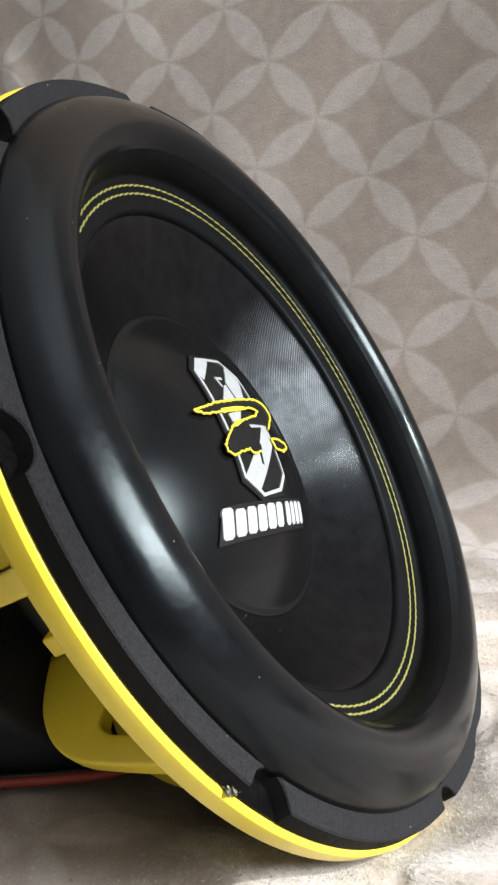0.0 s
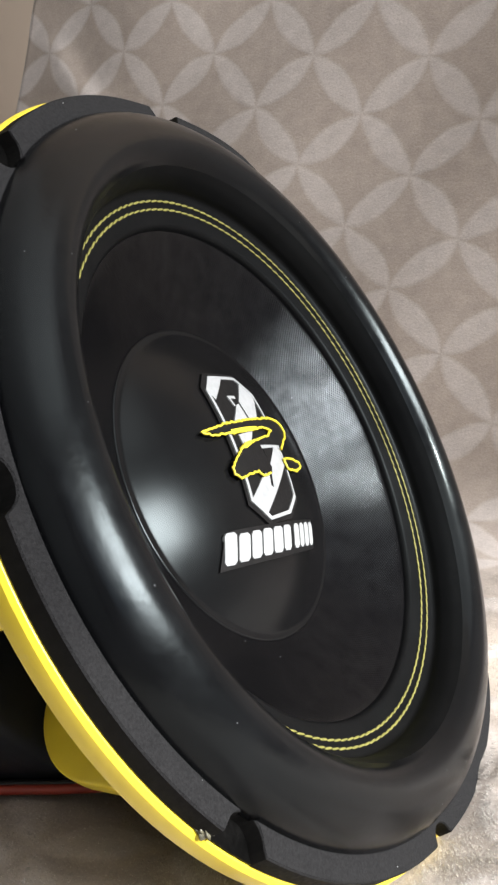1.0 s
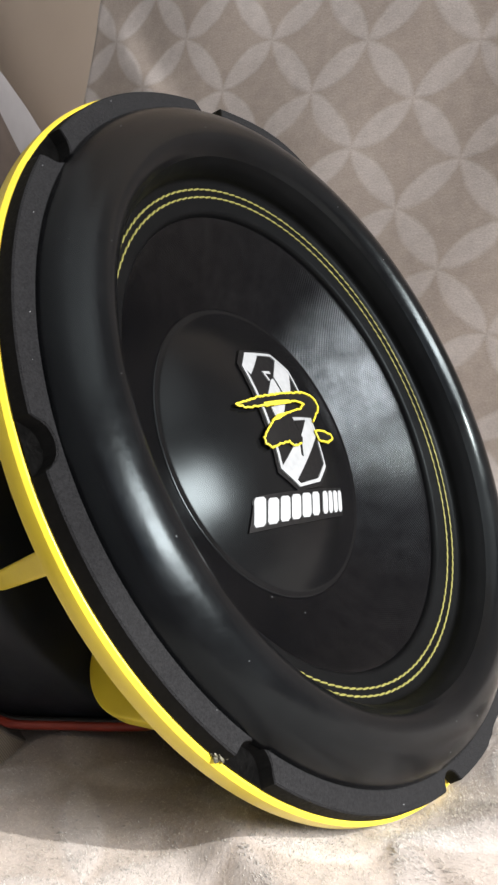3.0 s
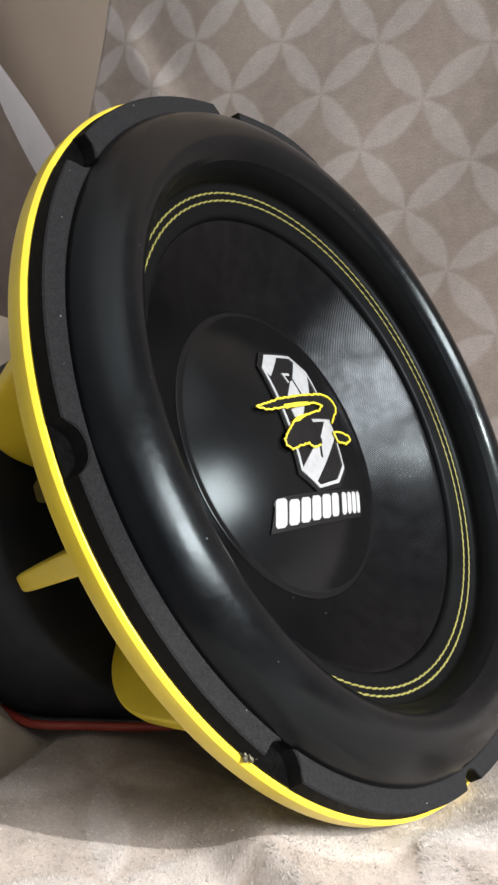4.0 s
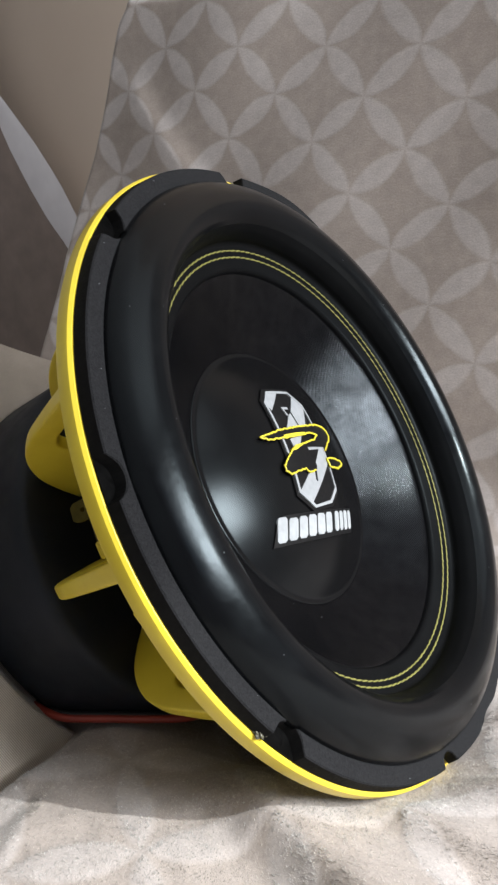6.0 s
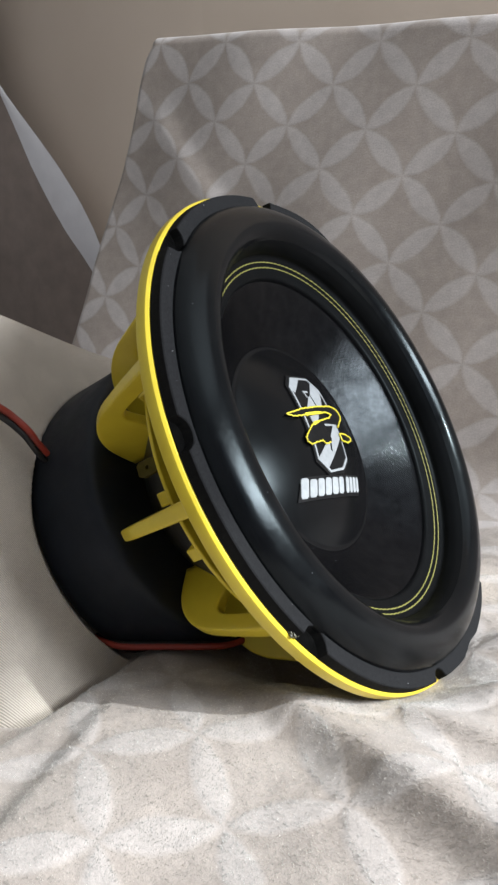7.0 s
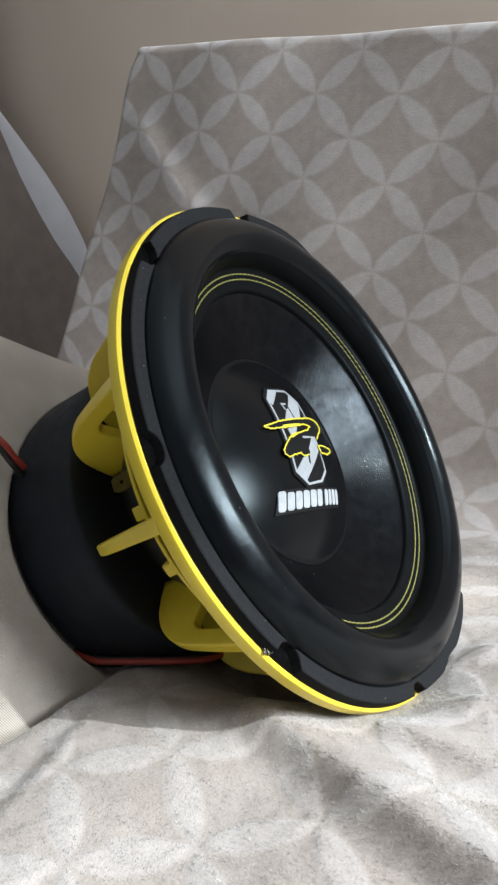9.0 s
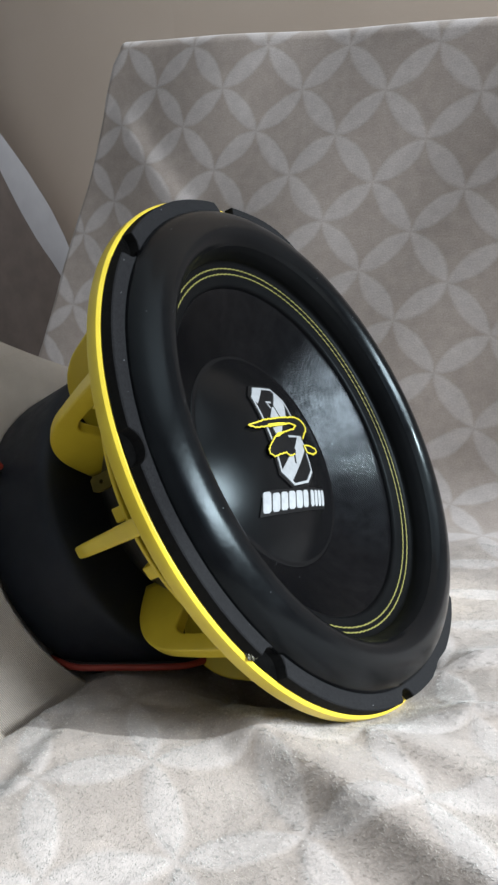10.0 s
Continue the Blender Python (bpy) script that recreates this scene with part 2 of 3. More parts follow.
# ---- mesh helpers ----
def mesh_of(name, verts, faces, uvs=None, smooth=True):
    me = bpy.data.meshes.new(name)
    me.from_pydata([tuple(v) for v in verts], [], faces)
    if uvs is not None:
        layer = me.uv_layers.new(name="UVMap")
        loops = np.empty(len(me.loops), dtype=np.int32)
        me.loops.foreach_get("vertex_index", loops)
        layer.data.foreach_set("uv", np.asarray(uvs, dtype=np.float32)[loops].ravel())
    me.update()
    if smooth:
        me.polygons.foreach_set("use_smooth", [True] * len(me.polygons))
    return me


def part(name, bm, mat, parent=None, label="", smooth=False):
    me = bpy.data.meshes.new(name)
    bmesh.ops.recalc_face_normals(bm, faces=bm.faces)
    bm.to_mesh(me)
    bm.free()
    if smooth:
        me.polygons.foreach_set("use_smooth", [True] * len(me.polygons))
    return part_mesh(name, me, mat, parent, label)


def part_mesh(name, me, mat, parent=None, label=""):
    me.materials.append(mat)
    ob = new(name, me)
    ob.parent = parent
    if label:
        ob["label"] = label
    return ob


def lathe(name, profile, steps=160, closed=False, uv=False):
    """A mesh turned round z from (r, z) pairs; closed joins the last ring to the first."""
    k = len(profile)
    verts, uvs, faces = [], [], []
    cols = steps + 1 if uv else steps
    for i in range(cols):
        a = 2 * math.pi * i / steps
        for j, (r, z) in enumerate(profile):
            verts.append((r * math.cos(a), r * math.sin(a), z))
            uvs.append((i / steps, j / (k - 1)))
    for i in range(steps):
        i2 = i + 1 if uv else (i + 1) % steps
        for j in range(k if closed else k - 1):
            j2 = (j + 1) % k
            faces.append((i * k + j, i2 * k + j, i2 * k + j2, i * k + j2))
    return mesh_of(name, verts, faces, uvs if uv else None)


def spline(points, n):
    """n points on a smooth curve through the given (r, z) pairs."""
    p = np.array(points, float)
    t = np.r_[0, np.cumsum(np.hypot(*np.diff(p, axis=0).T))]
    out, s = [], np.linspace(0, t[-1], n)
    tang = np.gradient(p, t, axis=0)
    for q in s:
        i = min(np.searchsorted(t, q, side="right") - 1, len(t) - 2)
        h = t[i + 1] - t[i]
        f = (q - t[i]) / h
        a, b, c, d = 2 * f**3 - 3 * f**2 + 1, f**3 - 2 * f**2 + f, -2 * f**3 + 3 * f**2, f**3 - f**2
        out.append(tuple(a * p[i] + b * h * tang[i] + c * p[i + 1] + d * h * tang[i + 1]))
    return out


def box(bm, size, m=None):
    made = bmesh.ops.create_cube(bm, size=1)["verts"]
    bmesh.ops.transform(bm, matrix=(m or Matrix()) @ Matrix.Diagonal((*size, 1)), verts=made)
    return made


def bevel_all(bm, width, segments=2):
    bmesh.ops.bevel(bm, geom=list(bm.edges), offset=width, segments=segments, affect="EDGES", profile=0.5)


def prism(bm, outline, z0, z1):
    """A flat outline in x, y made solid between two heights."""
    low = [bm.verts.new((x, y, z0)) for x, y in outline]
    high = [bm.verts.new((x, y, z1)) for x, y in outline]
    n = len(outline)
    bm.faces.new(low[::-1]), bm.faces.new(high)
    for i in range(n):
        bm.faces.new((low[i], low[(i + 1) % n], high[(i + 1) % n], high[i]))


def tube(name, points, radius, mat, parent=None, label="", cyclic=False):
    """A round cord along a smooth curve through the given points, as a mesh."""
    pts = [Vector(p) for p in points]
    n, sides = len(pts), 8
    verts, faces = [], []
    for i, p in enumerate(pts):
        a, b = pts[(i - 1) % n if cyclic else max(i - 1, 0)], pts[(i + 1) % n if cyclic else min(i + 1, n - 1)]
        t = (b - a).normalized()
        side = t.cross(UP if abs(t.z) < 0.9 else Vector((1, 0, 0))).normalized()
        top = side.cross(t)
        for k in range(sides):
            w = 2 * math.pi * k / sides
            verts.append(p + radius * (math.cos(w) * side + math.sin(w) * top))
    for i in range(n if cyclic else n - 1):
        j = (i + 1) % n
        for k in range(sides):
            k2 = (k + 1) % sides
            faces.append((i * sides + k, j * sides + k, j * sides + k2, i * sides + k2))
    return part_mesh(name, mesh_of(name, verts, faces), mat, parent, label)


def smooth_path(points, n):
    p = np.array(points, float)
    t = np.linspace(0, len(p) - 1, n)
    i = np.clip(t.astype(int), 0, len(p) - 2)
    f = (t - i)[:, None]
    g = np.gradient(p, axis=0)
    p = (2 * f**3 - 3 * f**2 + 1) * p[i] + (f**3 - 2 * f**2 + f) * g[i] + (-2 * f**3 + 3 * f**2) * p[i + 1] + (f**3 - f**2) * g[i + 1]
    return [tuple(q) for q in p]


# ---- room ----
ROOM_N0, ROOM_N1, ROOM_U0, ROOM_Z0, ROOM_Z1 = -0.34, 2.6, -1.7, -0.42, 2.05
BOW_U, BOW_R = -0.36, 3.7  # from here the wall behind the sofa curves gently back
STEP_N0 = -0.98  # unseen step back beside the sofa, added to shape window light and reflections


def slab(name, u0, u1, n0, n1, z0, z1, mat, label, category):
    bm = bmesh.new()
    box(bm, (u1 - u0, n1 - n0, z1 - z0))
    ob = part(name, bm, mat)
    ob.matrix_world = Matrix.Translation(room((u0 + u1) / 2, (n0 + n1) / 2, (z0 + z1) / 2)) @ pose(0, 0, 0, 0, 0, TURN)
    return tagged(ob, label, category, kind="structure")


# In the slabs' own axes x runs along U and y along -N, so n is mirrored there; boxes are symmetric.
slab("wall_back", BOW_U, 0.50, ROOM_N0 - 0.1, ROOM_N0, ROOM_Z0, ROOM_Z1, wall_paint, "plain beige painted wall behind the sofa", "wall")
# next two: unseen walls, added dark so the black rubber reflects little
slab("wall_return", 0.40, 0.50, STEP_N0, ROOM_N0 - 0.1, ROOM_Z0, ROOM_Z1, unseen_dark, "unseen return wall, added dark to dim reflections", "wall")
slab("wall_back_window", 0.40, WIN_U, STEP_N0 - 0.1, STEP_N0, ROOM_Z0, ROOM_Z1, unseen_dark, "unseen wall beside the window, added dark to dim reflections", "wall")
slab("wall_left", ROOM_U0 - 0.1, ROOM_U0, STEP_N0, ROOM_N1, ROOM_Z0, ROOM_Z1, room_paint, "plain grey painted wall", "wall")
slab("wall_front", ROOM_U0, WIN_U, ROOM_N1, ROOM_N1 + 0.1, ROOM_Z0, ROOM_Z1, room_paint, "plain grey painted wall", "wall")
slab("floor", ROOM_U0, WIN_U, STEP_N0, ROOM_N1, ROOM_Z0 - 0.1, ROOM_Z0, floor_carpet, "plain grey carpet floor", "floor")
slab("ceiling", ROOM_U0, WIN_U, STEP_N0, ROOM_N1, ROOM_Z1, ROOM_Z1 + 0.1, ceiling_paint, "plain pale ceiling", "ceiling")
for u_n0, u_n1, z0, z1, name in (
    (STEP_N0, WIN_N0, ROOM_Z0, ROOM_Z1, "wall_window_a"),
    (WIN_N1, ROOM_N1, ROOM_Z0, ROOM_Z1, "wall_window_b"),
    (WIN_N0, WIN_N1, ROOM_Z0, WIN_Z0, "wall_window_c"),
    (WIN_N0, WIN_N1, WIN_Z1, ROOM_Z1, "wall_window_d"),
):
    slab(name, WIN_U, WIN_U + 0.12, u_n0, u_n1, z0, z1, room_paint, "grey painted wall round the window", "wall")

def bow_wall():
    """The wall's far end, bowed away from the room, a hand's breadth thick."""
    verts, faces, steps = [], [], 48
    for i in range(steps + 1):
        u = BOW_U + (ROOM_U0 - BOW_U) * i / steps
        n = ROOM_N0 - BOW_R + math.sqrt(BOW_R**2 - (u - BOW_U) ** 2)
        for dn, z in ((0, ROOM_Z0), (0, ROOM_Z1), (-0.1, ROOM_Z1), (-0.1, ROOM_Z0)):
            verts.append(room(u, n + dn, z))
    for i in range(steps):
        for k in range(4):
            k2 = (k + 1) % 4
            faces.append((4 * i + k, 4 * i + k2, 4 * i + 4 + k2, 4 * i + 4 + k))
    faces += [(3, 2, 1, 0), tuple(4 * steps + k for k in range(4))]
    ob = part_mesh("wall_bow", mesh_of("wall_bow", verts, faces), wall_paint)
    ob.data.set_sharp_from_angle(angle=radians(40))
    return tagged(ob, "plain beige painted wall curving gently back", "wall", kind="structure")


bow_wall()
# an unseen block added outside the window to keep the sun off the sofa's back
slab("sun_blocker", 2.40, 2.60, -1.30, 0.045, ROOM_Z0, 3.2, unseen_dark, "unseen dark block outside the window, added to cut the sun", "wall")

# ---- curtain drawn aside on the wall ----
curtain_cloth = grainy("curtain_cloth", (0.22, 0.176, 0.152), (0.27, 0.216, 0.188), 30, 0.85, None, 900, 0.2, 0.0004, spec=0.2)
strip_pale = grainy("strip_pale", (0.64, 0.615, 0.63), (0.70, 0.675, 0.69), 30, 0.7, None, 900, 0.15, 0.0003, spec=0.2)
# heights and both edges of the pale strip, which narrows to nothing upwards
STRIP_Z = (-0.10, 0.10, 0.223, 0.253, 0.307, 0.367, 0.423, 0.476, 0.515, 0.60, 2.03)
STRIP_A = (-0.43, -0.515, -0.606, -0.632, -0.668, -0.702, -0.727, -0.753, -0.772, -0.80, -0.86)
STRIP_B = (-0.39, -0.478, -0.560, -0.570, -0.600, -0.644, -0.692, -0.739, -0.768, -0.80, -0.86)


def curtain_panel(name, start, end, rows, cols, folds, mat, parent, label):
    """Cloth hanging before the wall between two edge curves, given as place along the wall by height."""
    verts, faces = [], []
    for i in range(rows + 1):
        z = -0.10 + 2.13 * (i / rows) ** 2
        a, b = start(z), end(z)
        for j in range(cols + 1):
            f = j / cols
            depth = -0.305 + folds * math.sin(f * 26 + 1.5 * z) * (1 - f) + (0.0004 if folds == 0 else 0.0) * math.sin(math.pi * f)
            verts.append(room(a + (b - a) * f, depth, z))
    for i in range(rows):
        for j in range(cols):
            k = i * (cols + 1) + j
            faces.append((k, k + 1, k + cols + 2, k + cols + 1))
    return part_mesh(name, mesh_of(name, verts, faces), mat, parent, label)


curtain = tagged(new("curtain"), "brown cloth curtain drawn aside, a pale strip along its edge", "curtain")
panel = curtain_panel("panel", lambda z: -1.30, lambda z: float(np.interp(z, STRIP_Z, STRIP_A)), 90, 60, 0.002, curtain_cloth, curtain, "brown cloth panel")
pale_strip = curtain_panel("pale_strip", lambda z: float(np.interp(z, STRIP_Z, STRIP_A)), lambda z: float(np.interp(z, STRIP_Z, STRIP_B)), 90, 8, 0.0, strip_pale, curtain, "pale strip along the panel's edge")
for cloth in (panel, pale_strip):
    thick = cloth.modifiers.new("thickness", "SOLIDIFY")
    thick.thickness, thick.use_rim = 0.0006, False

# ---- sofa under the throw ----
sofa = tagged(new("sofa"), "cloth sofa mostly hidden under a plush throw", "sofa")
sofa.matrix_world = Matrix.Translation(room(0.25, 0, ROOM_Z0)) @ pose(0, 0, 0, 0, 0, TURN)
bm = bmesh.new()
box(bm, (1.5, 0.78, 0.385), pose(0, -0.37, 0.1925))
bevel_all(bm, 0.03, 3)
part("seat", bm, sofa_cloth, sofa, smooth=True)
bm = bmesh.new()
box(bm, (0.80, 0.10, 0.36), pose(0.16, 0.095, 0.42 + 0.195, -8.5, 0, 0))
bevel_all(bm, 0.03, 3)
part("backrest", bm, sofa_cloth, sofa, smooth=True)

# ---- plush throw over seat and backrest ----
BACK_TILT = 0.150  # how far the backrest leans back per metre of height
FILLET = 0.052
LEAN = math.atan(BACK_TILT)
BEND = math.pi / 2 - LEAN
TANG = FILLET * math.tan(BEND / 2)


def top_v(u):
    return 0.4285 - 0.1080 * u


def throw_grid(u, v, over_u, over_v):
    """Places, outward ways and seat share for cloth at u along the sofa and v up the back (below 0: out on the seat)."""
    t = np.clip((v + TANG) / (2 * TANG), 0, 1) * BEND
    seat, back = v < -TANG, v > TANG
    n = np.where(seat, -v, np.where(back, -v * math.sin(LEAN), TANG - FILLET * np.sin(t)))
    z = np.where(seat, 0.0, np.where(back, v * math.cos(LEAN), FILLET * (1 - np.cos(t))))
    on, oz = np.sin(t), np.cos(t)
    # past the edges the cloth rolls over and runs back
    r = 0.010
    for over, du, dv in ((over_v, 0.0, 1.0), (over_u, -1.0, 0.0)):
        a = np.clip(over / r, 0, math.pi / 2)
        out, deep = r * np.sin(a), r * (1 - np.cos(a)) + np.clip(over - r * math.pi / 2, 0, None)
        u = u + du * out
        n = n + dv * out * -math.sin(LEAN) - deep * on
        z = z + dv * out * math.cos(LEAN) - deep * oz
    return u, n, z, on, oz, np.clip(-(v + 0.5 * TANG) / 0.05, 0, 1)


# the throw's slanting side edge on the backrest: height up the back and place along the sofa
EDGE_V = (0.0, 0.14, 0.218, 0.273, 0.317, 0.351, 0.405, 0.440, 0.459)
EDGE_U = (-0.385, -0.330, -0.307, -0.284, -0.2665, -0.2557, -0.2397, -0.2261, -0.2110)


def throw_mesh():
    nu, nv, ov, ou = 460, 560, 30, 24
    f = np.r_[np.linspace(-0.60, 1.0, nv), np.ones(ov)]
    past_v = np.r_[np.zeros(nv), np.linspace(0.0015, 0.09, ov)]
    q = np.r_[np.zeros(ou), np.linspace(0, 1, nu)]
    past_u = np.r_[np.linspace(0.07, 0.0015, ou), np.zeros(nu)]
    qq, ff = np.meshgrid(q, f, indexing="ij")
    pu, pv = np.meshgrid(past_u, past_v, indexing="ij")
    u = np.zeros_like(qq)
    for _ in range(4):
        v = np.where(ff > 0, ff * top_v(u), ff)
        left = np.interp(v, EDGE_V, EDGE_U) - 0.30 * np.clip(-v / 0.3, 0, 1)
        left = left + 0.0015 * np.sin(v * 40) * (v > 0)
        u = left + (0.62 - left) * qq
    pu = pu * np.clip((v + 0.02) / 0.1, 0, 1)
    cu, cv = cloth_uv(u - pu, v + pv)
    fold = back_fold(u, v)
    u, n, z, on, oz, flat = throw_grid(u, v, pu, pv)
    x = FOOT.x + u * U.x + n * N.x
    y = FOOT.y + u * U.y + n * N.y
    mask, groove = petal_mask(cu, cv)
    rise = (0.0001 + 0.0005 * flat) * mask - 0.0001 * flat * groove + flat * seat_rise(x, y) + fold
    rise = rise + (1 - flat) * (0.0030 * np.sin(u * 17 + v * 9) + 0.0018 * np.sin(u * 31 - v * 23 + 1.3))
    x, y, z = x + rise * on * N.x, y + rise * on * N.y, z + rise * oz
    rows = len(q)
    verts = np.stack([x, y, z], -1).reshape(-1, 3)
    idx = np.arange(rows * len(f)).reshape(rows, len(f))
    faces = np.stack([idx[:-1, :-1], idx[1:, :-1], idx[1:, 1:], idx[:-1, 1:]], -1).reshape(-1, 4)
    return mesh_of("throw", verts.tolist(), faces.tolist(), np.stack([cu, cv], -1).reshape(-1, 2))


def back_fold(u, v):
    """A slack fold slanting down the backrest near its free edge."""
    du, dv = 0.115, -0.135
    length = math.hypot(du, dv)
    t = ((u + 0.235) * du + (v - 0.395) * dv) / length**2
    off = ((u + 0.235) * dv - (v - 0.395) * du) / length
    return 0.0056 * np.clip(t / 0.25, 0, 1) * np.clip((1.3 - t) / 0.4, 0, 1) * np.exp(-((off / np.where(off > 0, 0.060, 0.0155)) ** 2))


def ridge(x, y, x0, y0, x1, y1, width, height, lee=None):
    """A soft fold along a line, fading at both ends; lee is its width on the far side."""
    dx, dy = x1 - x0, y1 - y0
    length = math.hypot(dx, dy)
    t = ((x - x0) * dx + (y - y0) * dy) / length**2
    off = ((x - x0) * dy - (y - y0) * dx) / length + 0.0015 * np.sin(t * 7)
    ends = np.clip(t / 0.2, 0, 1) * np.clip((1 - t) / 0.25, 0, 1)
    return height * ends * np.exp(-((off / np.where(off > 0, width, lee or width)) ** 2))


def seat_rise(x, y):
    h = 0.0018 * np.sin(x * 24 + 1.0) * np.sin(y * 19 + 0.4) + 0.0009 * np.sin(x * 51 - y * 43)
    h = h + ridge(x, y, -0.068, -0.066, 0.088, -0.286, 0.0130, 0.0145, 0.034)
    h = h + ridge(x, y, -0.006, -0.082, 0.130, -0.215, 0.0100, 0.0065, 0.018)
    h = h + ridge(x, y, 0.040, -0.080, 0.200, -0.135, 0.0085, 0.0060)
    h = h + ridge(x, y, 0.060, -0.030, 0.220, -0.040, 0.0110, 0.0055)
    h = h + ridge(x, y, -0.127, -0.062, -0.179, -0.230, 0.0085, 0.0048, 0.050)
    h = h + ridge(x, y, -0.122, 0.004, -0.250, -0.190, 0.0450, -0.0125, 0.0075)
    # small dimples where the pile is matted
    h = h + 0.00012 * np.sin(x * 410 + 4 * np.sin(y * 170)) * np.sin(y * 370 + 4 * np.sin(x * 190)) + 0.00025 * np.sin(x * 190 + 3 * np.sin(y * 90)) * np.sin(y * 160 + 2 * np.sin(x * 110))
    # pressed down under the rim and the magnet
    h = h - 0.016 * np.exp(-(((x - 0.02) / 0.05) ** 2 + ((y + 0.03) / 0.05) ** 2))
    h = h - 0.050 * np.exp(-(((x + 0.085) / 0.045) ** 2 + ((y - 0.075) / 0.05) ** 2))
    h = h - 0.024 * np.exp(-(((x + 0.030) / 0.042) ** 2 + ((y + 0.012) / 0.040) ** 2))
    return h


throw = part_mesh("throw", throw_mesh(), plush_throw)
tagged(throw, "taupe plush throw with silvery interlaced petals, draped over the sofa", "throw blanket")


def pile_mesh(count):
    """Short fibres standing out of the lit part of the seat, each a thin blade."""
    rng = np.random.default_rng(4)
    x, y = rng.uniform(-0.26, 0.20, count), rng.uniform(-0.30, 0.20, count)
    du, dn = (x - FOOT.x) * U.x + (y - FOOT.y) * U.y, (x - FOOT.x) * N.x + (y - FOOT.y) * N.y
    keep = dn > TANG + 0.02
    x, y, du, dn = x[keep], y[keep], du[keep], dn[keep]
    n = len(x)
    flat = np.clip((dn - 0.5 * TANG) / 0.05, 0, 1)
    cu, cv = cloth_uv(du, -dn)
    mask, groove = petal_mask(cu, cv)
    z = (0.0001 + 0.0005 * flat) * mask - 0.0001 * groove + flat * seat_rise(x, y) - 0.0003
    clump = np.sin(x * 2300 + 2.5 * np.sin(y * 900)) * np.sin(y * 2150 + 2.5 * np.sin(x * 1010))
    z = z + 0.00022 * clump
    tuft = np.sin(x * 1350 + 3 * np.sin(y * 610)) * np.sin(y * 1210 + 3 * np.sin(x * 730))
    lie = 2.2 + 1.6 * np.sin(x * 30 + 2 * np.sin(y * 26)) + 0.9 * tuft + rng.normal(0, 0.7, n)
    length, width = rng.uniform(0.0007, 0.0013, n), rng.uniform(0.00011, 0.00021, n)
    up = rng.uniform(0.22, 0.78, n)
    dx, dy = np.cos(lie) * np.sqrt(1 - up**2), np.sin(lie) * np.sqrt(1 - up**2)
    sx, sy = -np.sin(lie) * width, np.cos(lie) * width
    verts = np.empty((n, 3, 3))
    verts[:, 0] = np.stack([x - sx, y - sy, z], -1)
    verts[:, 1] = np.stack([x + sx, y + sy, z], -1)
    verts[:, 2] = np.stack([x + dx * length, y + dy * length, z + up * length], -1)
    me = bpy.data.meshes.new("plush_nap")
    me.vertices.add(3 * n)
    me.vertices.foreach_set("co", verts.ravel())
    me.loops.add(3 * n)
    me.loops.foreach_set("vertex_index", np.arange(3 * n, dtype=np.int32))
    me.polygons.add(n)
    me.polygons.foreach_set("loop_start", np.arange(0, 3 * n, 3, dtype=np.int32))
    me.update(calc_edges=True)
    layer = me.uv_layers.new(name="UVMap")
    layer.data.foreach_set("uv", np.repeat(np.stack([cu, cv], -1), 3, axis=0).astype(np.float32).ravel())
    return me


pile = part_mesh("plush_nap", pile_mesh(1000000), plush_pile, throw, "short plush fibres")
tagged(pile, kind="stuff")

# ---- subwoofer ----
woofer = tagged(new("subwoofer"), "black subwoofer driver with a yellow basket, lying tilted on the throw", "loudspeaker")
woofer.matrix_world = pose(0, 0, 0.1281, 61.609, 19.929, 50.182)
RIM, RG, RG_TOP, GASKET, FLANGE = 0.158, 0.1563, 0.1553, 0.0066, 0.0087
BOLT0 = -80.2

flange = [(0.128, -FLANGE), (RIM - 0.001, -FLANGE), (RIM - 0.0002, -FLANGE + 0.0008), (RIM, -FLANGE + 0.0014), (RIM, -0.0020), (RIM - 0.0001, -0.0015), (RIM - 0.0012, -0.0002), (RIM - 0.0018, 0), (0.128, 0)]
rim_part = part_mesh("basket_flange", lathe("basket_flange", flange, 192, closed=True), yellow_paint, woofer, "glossy yellow cast rim")
rim_part.data.set_sharp_from_angle(angle=radians(24))


def gasket_mesh():
    steps, inner = 720, 0.142
    verts, faces = [], []
    for i in range(steps):
        a = 360.0 * i / steps
        off = (a - BOLT0 + 22.5) % 45.0 - 22.5
        arc = math.radians(off) * RG
        small = abs((a - BOLT0 + 180) % 360 - 180) < 20  # the lowest notch is half filled
        side = abs((a - BOLT0 - 270 + 180) % 360 - 180) < 20  # a shallower one at the side
        wide, deep = (0.0062, 0.0062) if small else (0.0080, 0.0068) if side else (0.0090, 0.0088)
        bite = math.sqrt(max(0.0, 1 - (arc / wide) ** 2)) * deep
        r, top = RG - bite, RG_TOP - bite
        c, s = math.cos(radians(a)), math.sin(radians(a))
        lift = 0.0035 * math.exp(-(((a - 82 + 180) % 360 - 180) / 13) ** 2)  # it has come loose at the top
        lift += 0.0026 * math.exp(-(((a - 37 + 180) % 360 - 180) / 13) ** 2)
        lift += 0.0034 * math.exp(-(((a + 57 + 180) % 360 - 180) / 20) ** 4)
        for rr, z in ((inner, 0.0005), (r, 0.0005), (top, GASKET - 0.0006), (top - 0.0006, GASKET), (inner, GASKET)):
            verts.append((rr * c, rr * s, z + lift))
    for i in range(steps):
        j = (i + 1) % steps
        for k in range(5):
            k2 = (k + 1) % 5
            faces.append((i * 5 + k, j * 5 + k, j * 5 + k2, i * 5 + k2))
    return mesh_of("gasket", verts, faces, smooth=False)


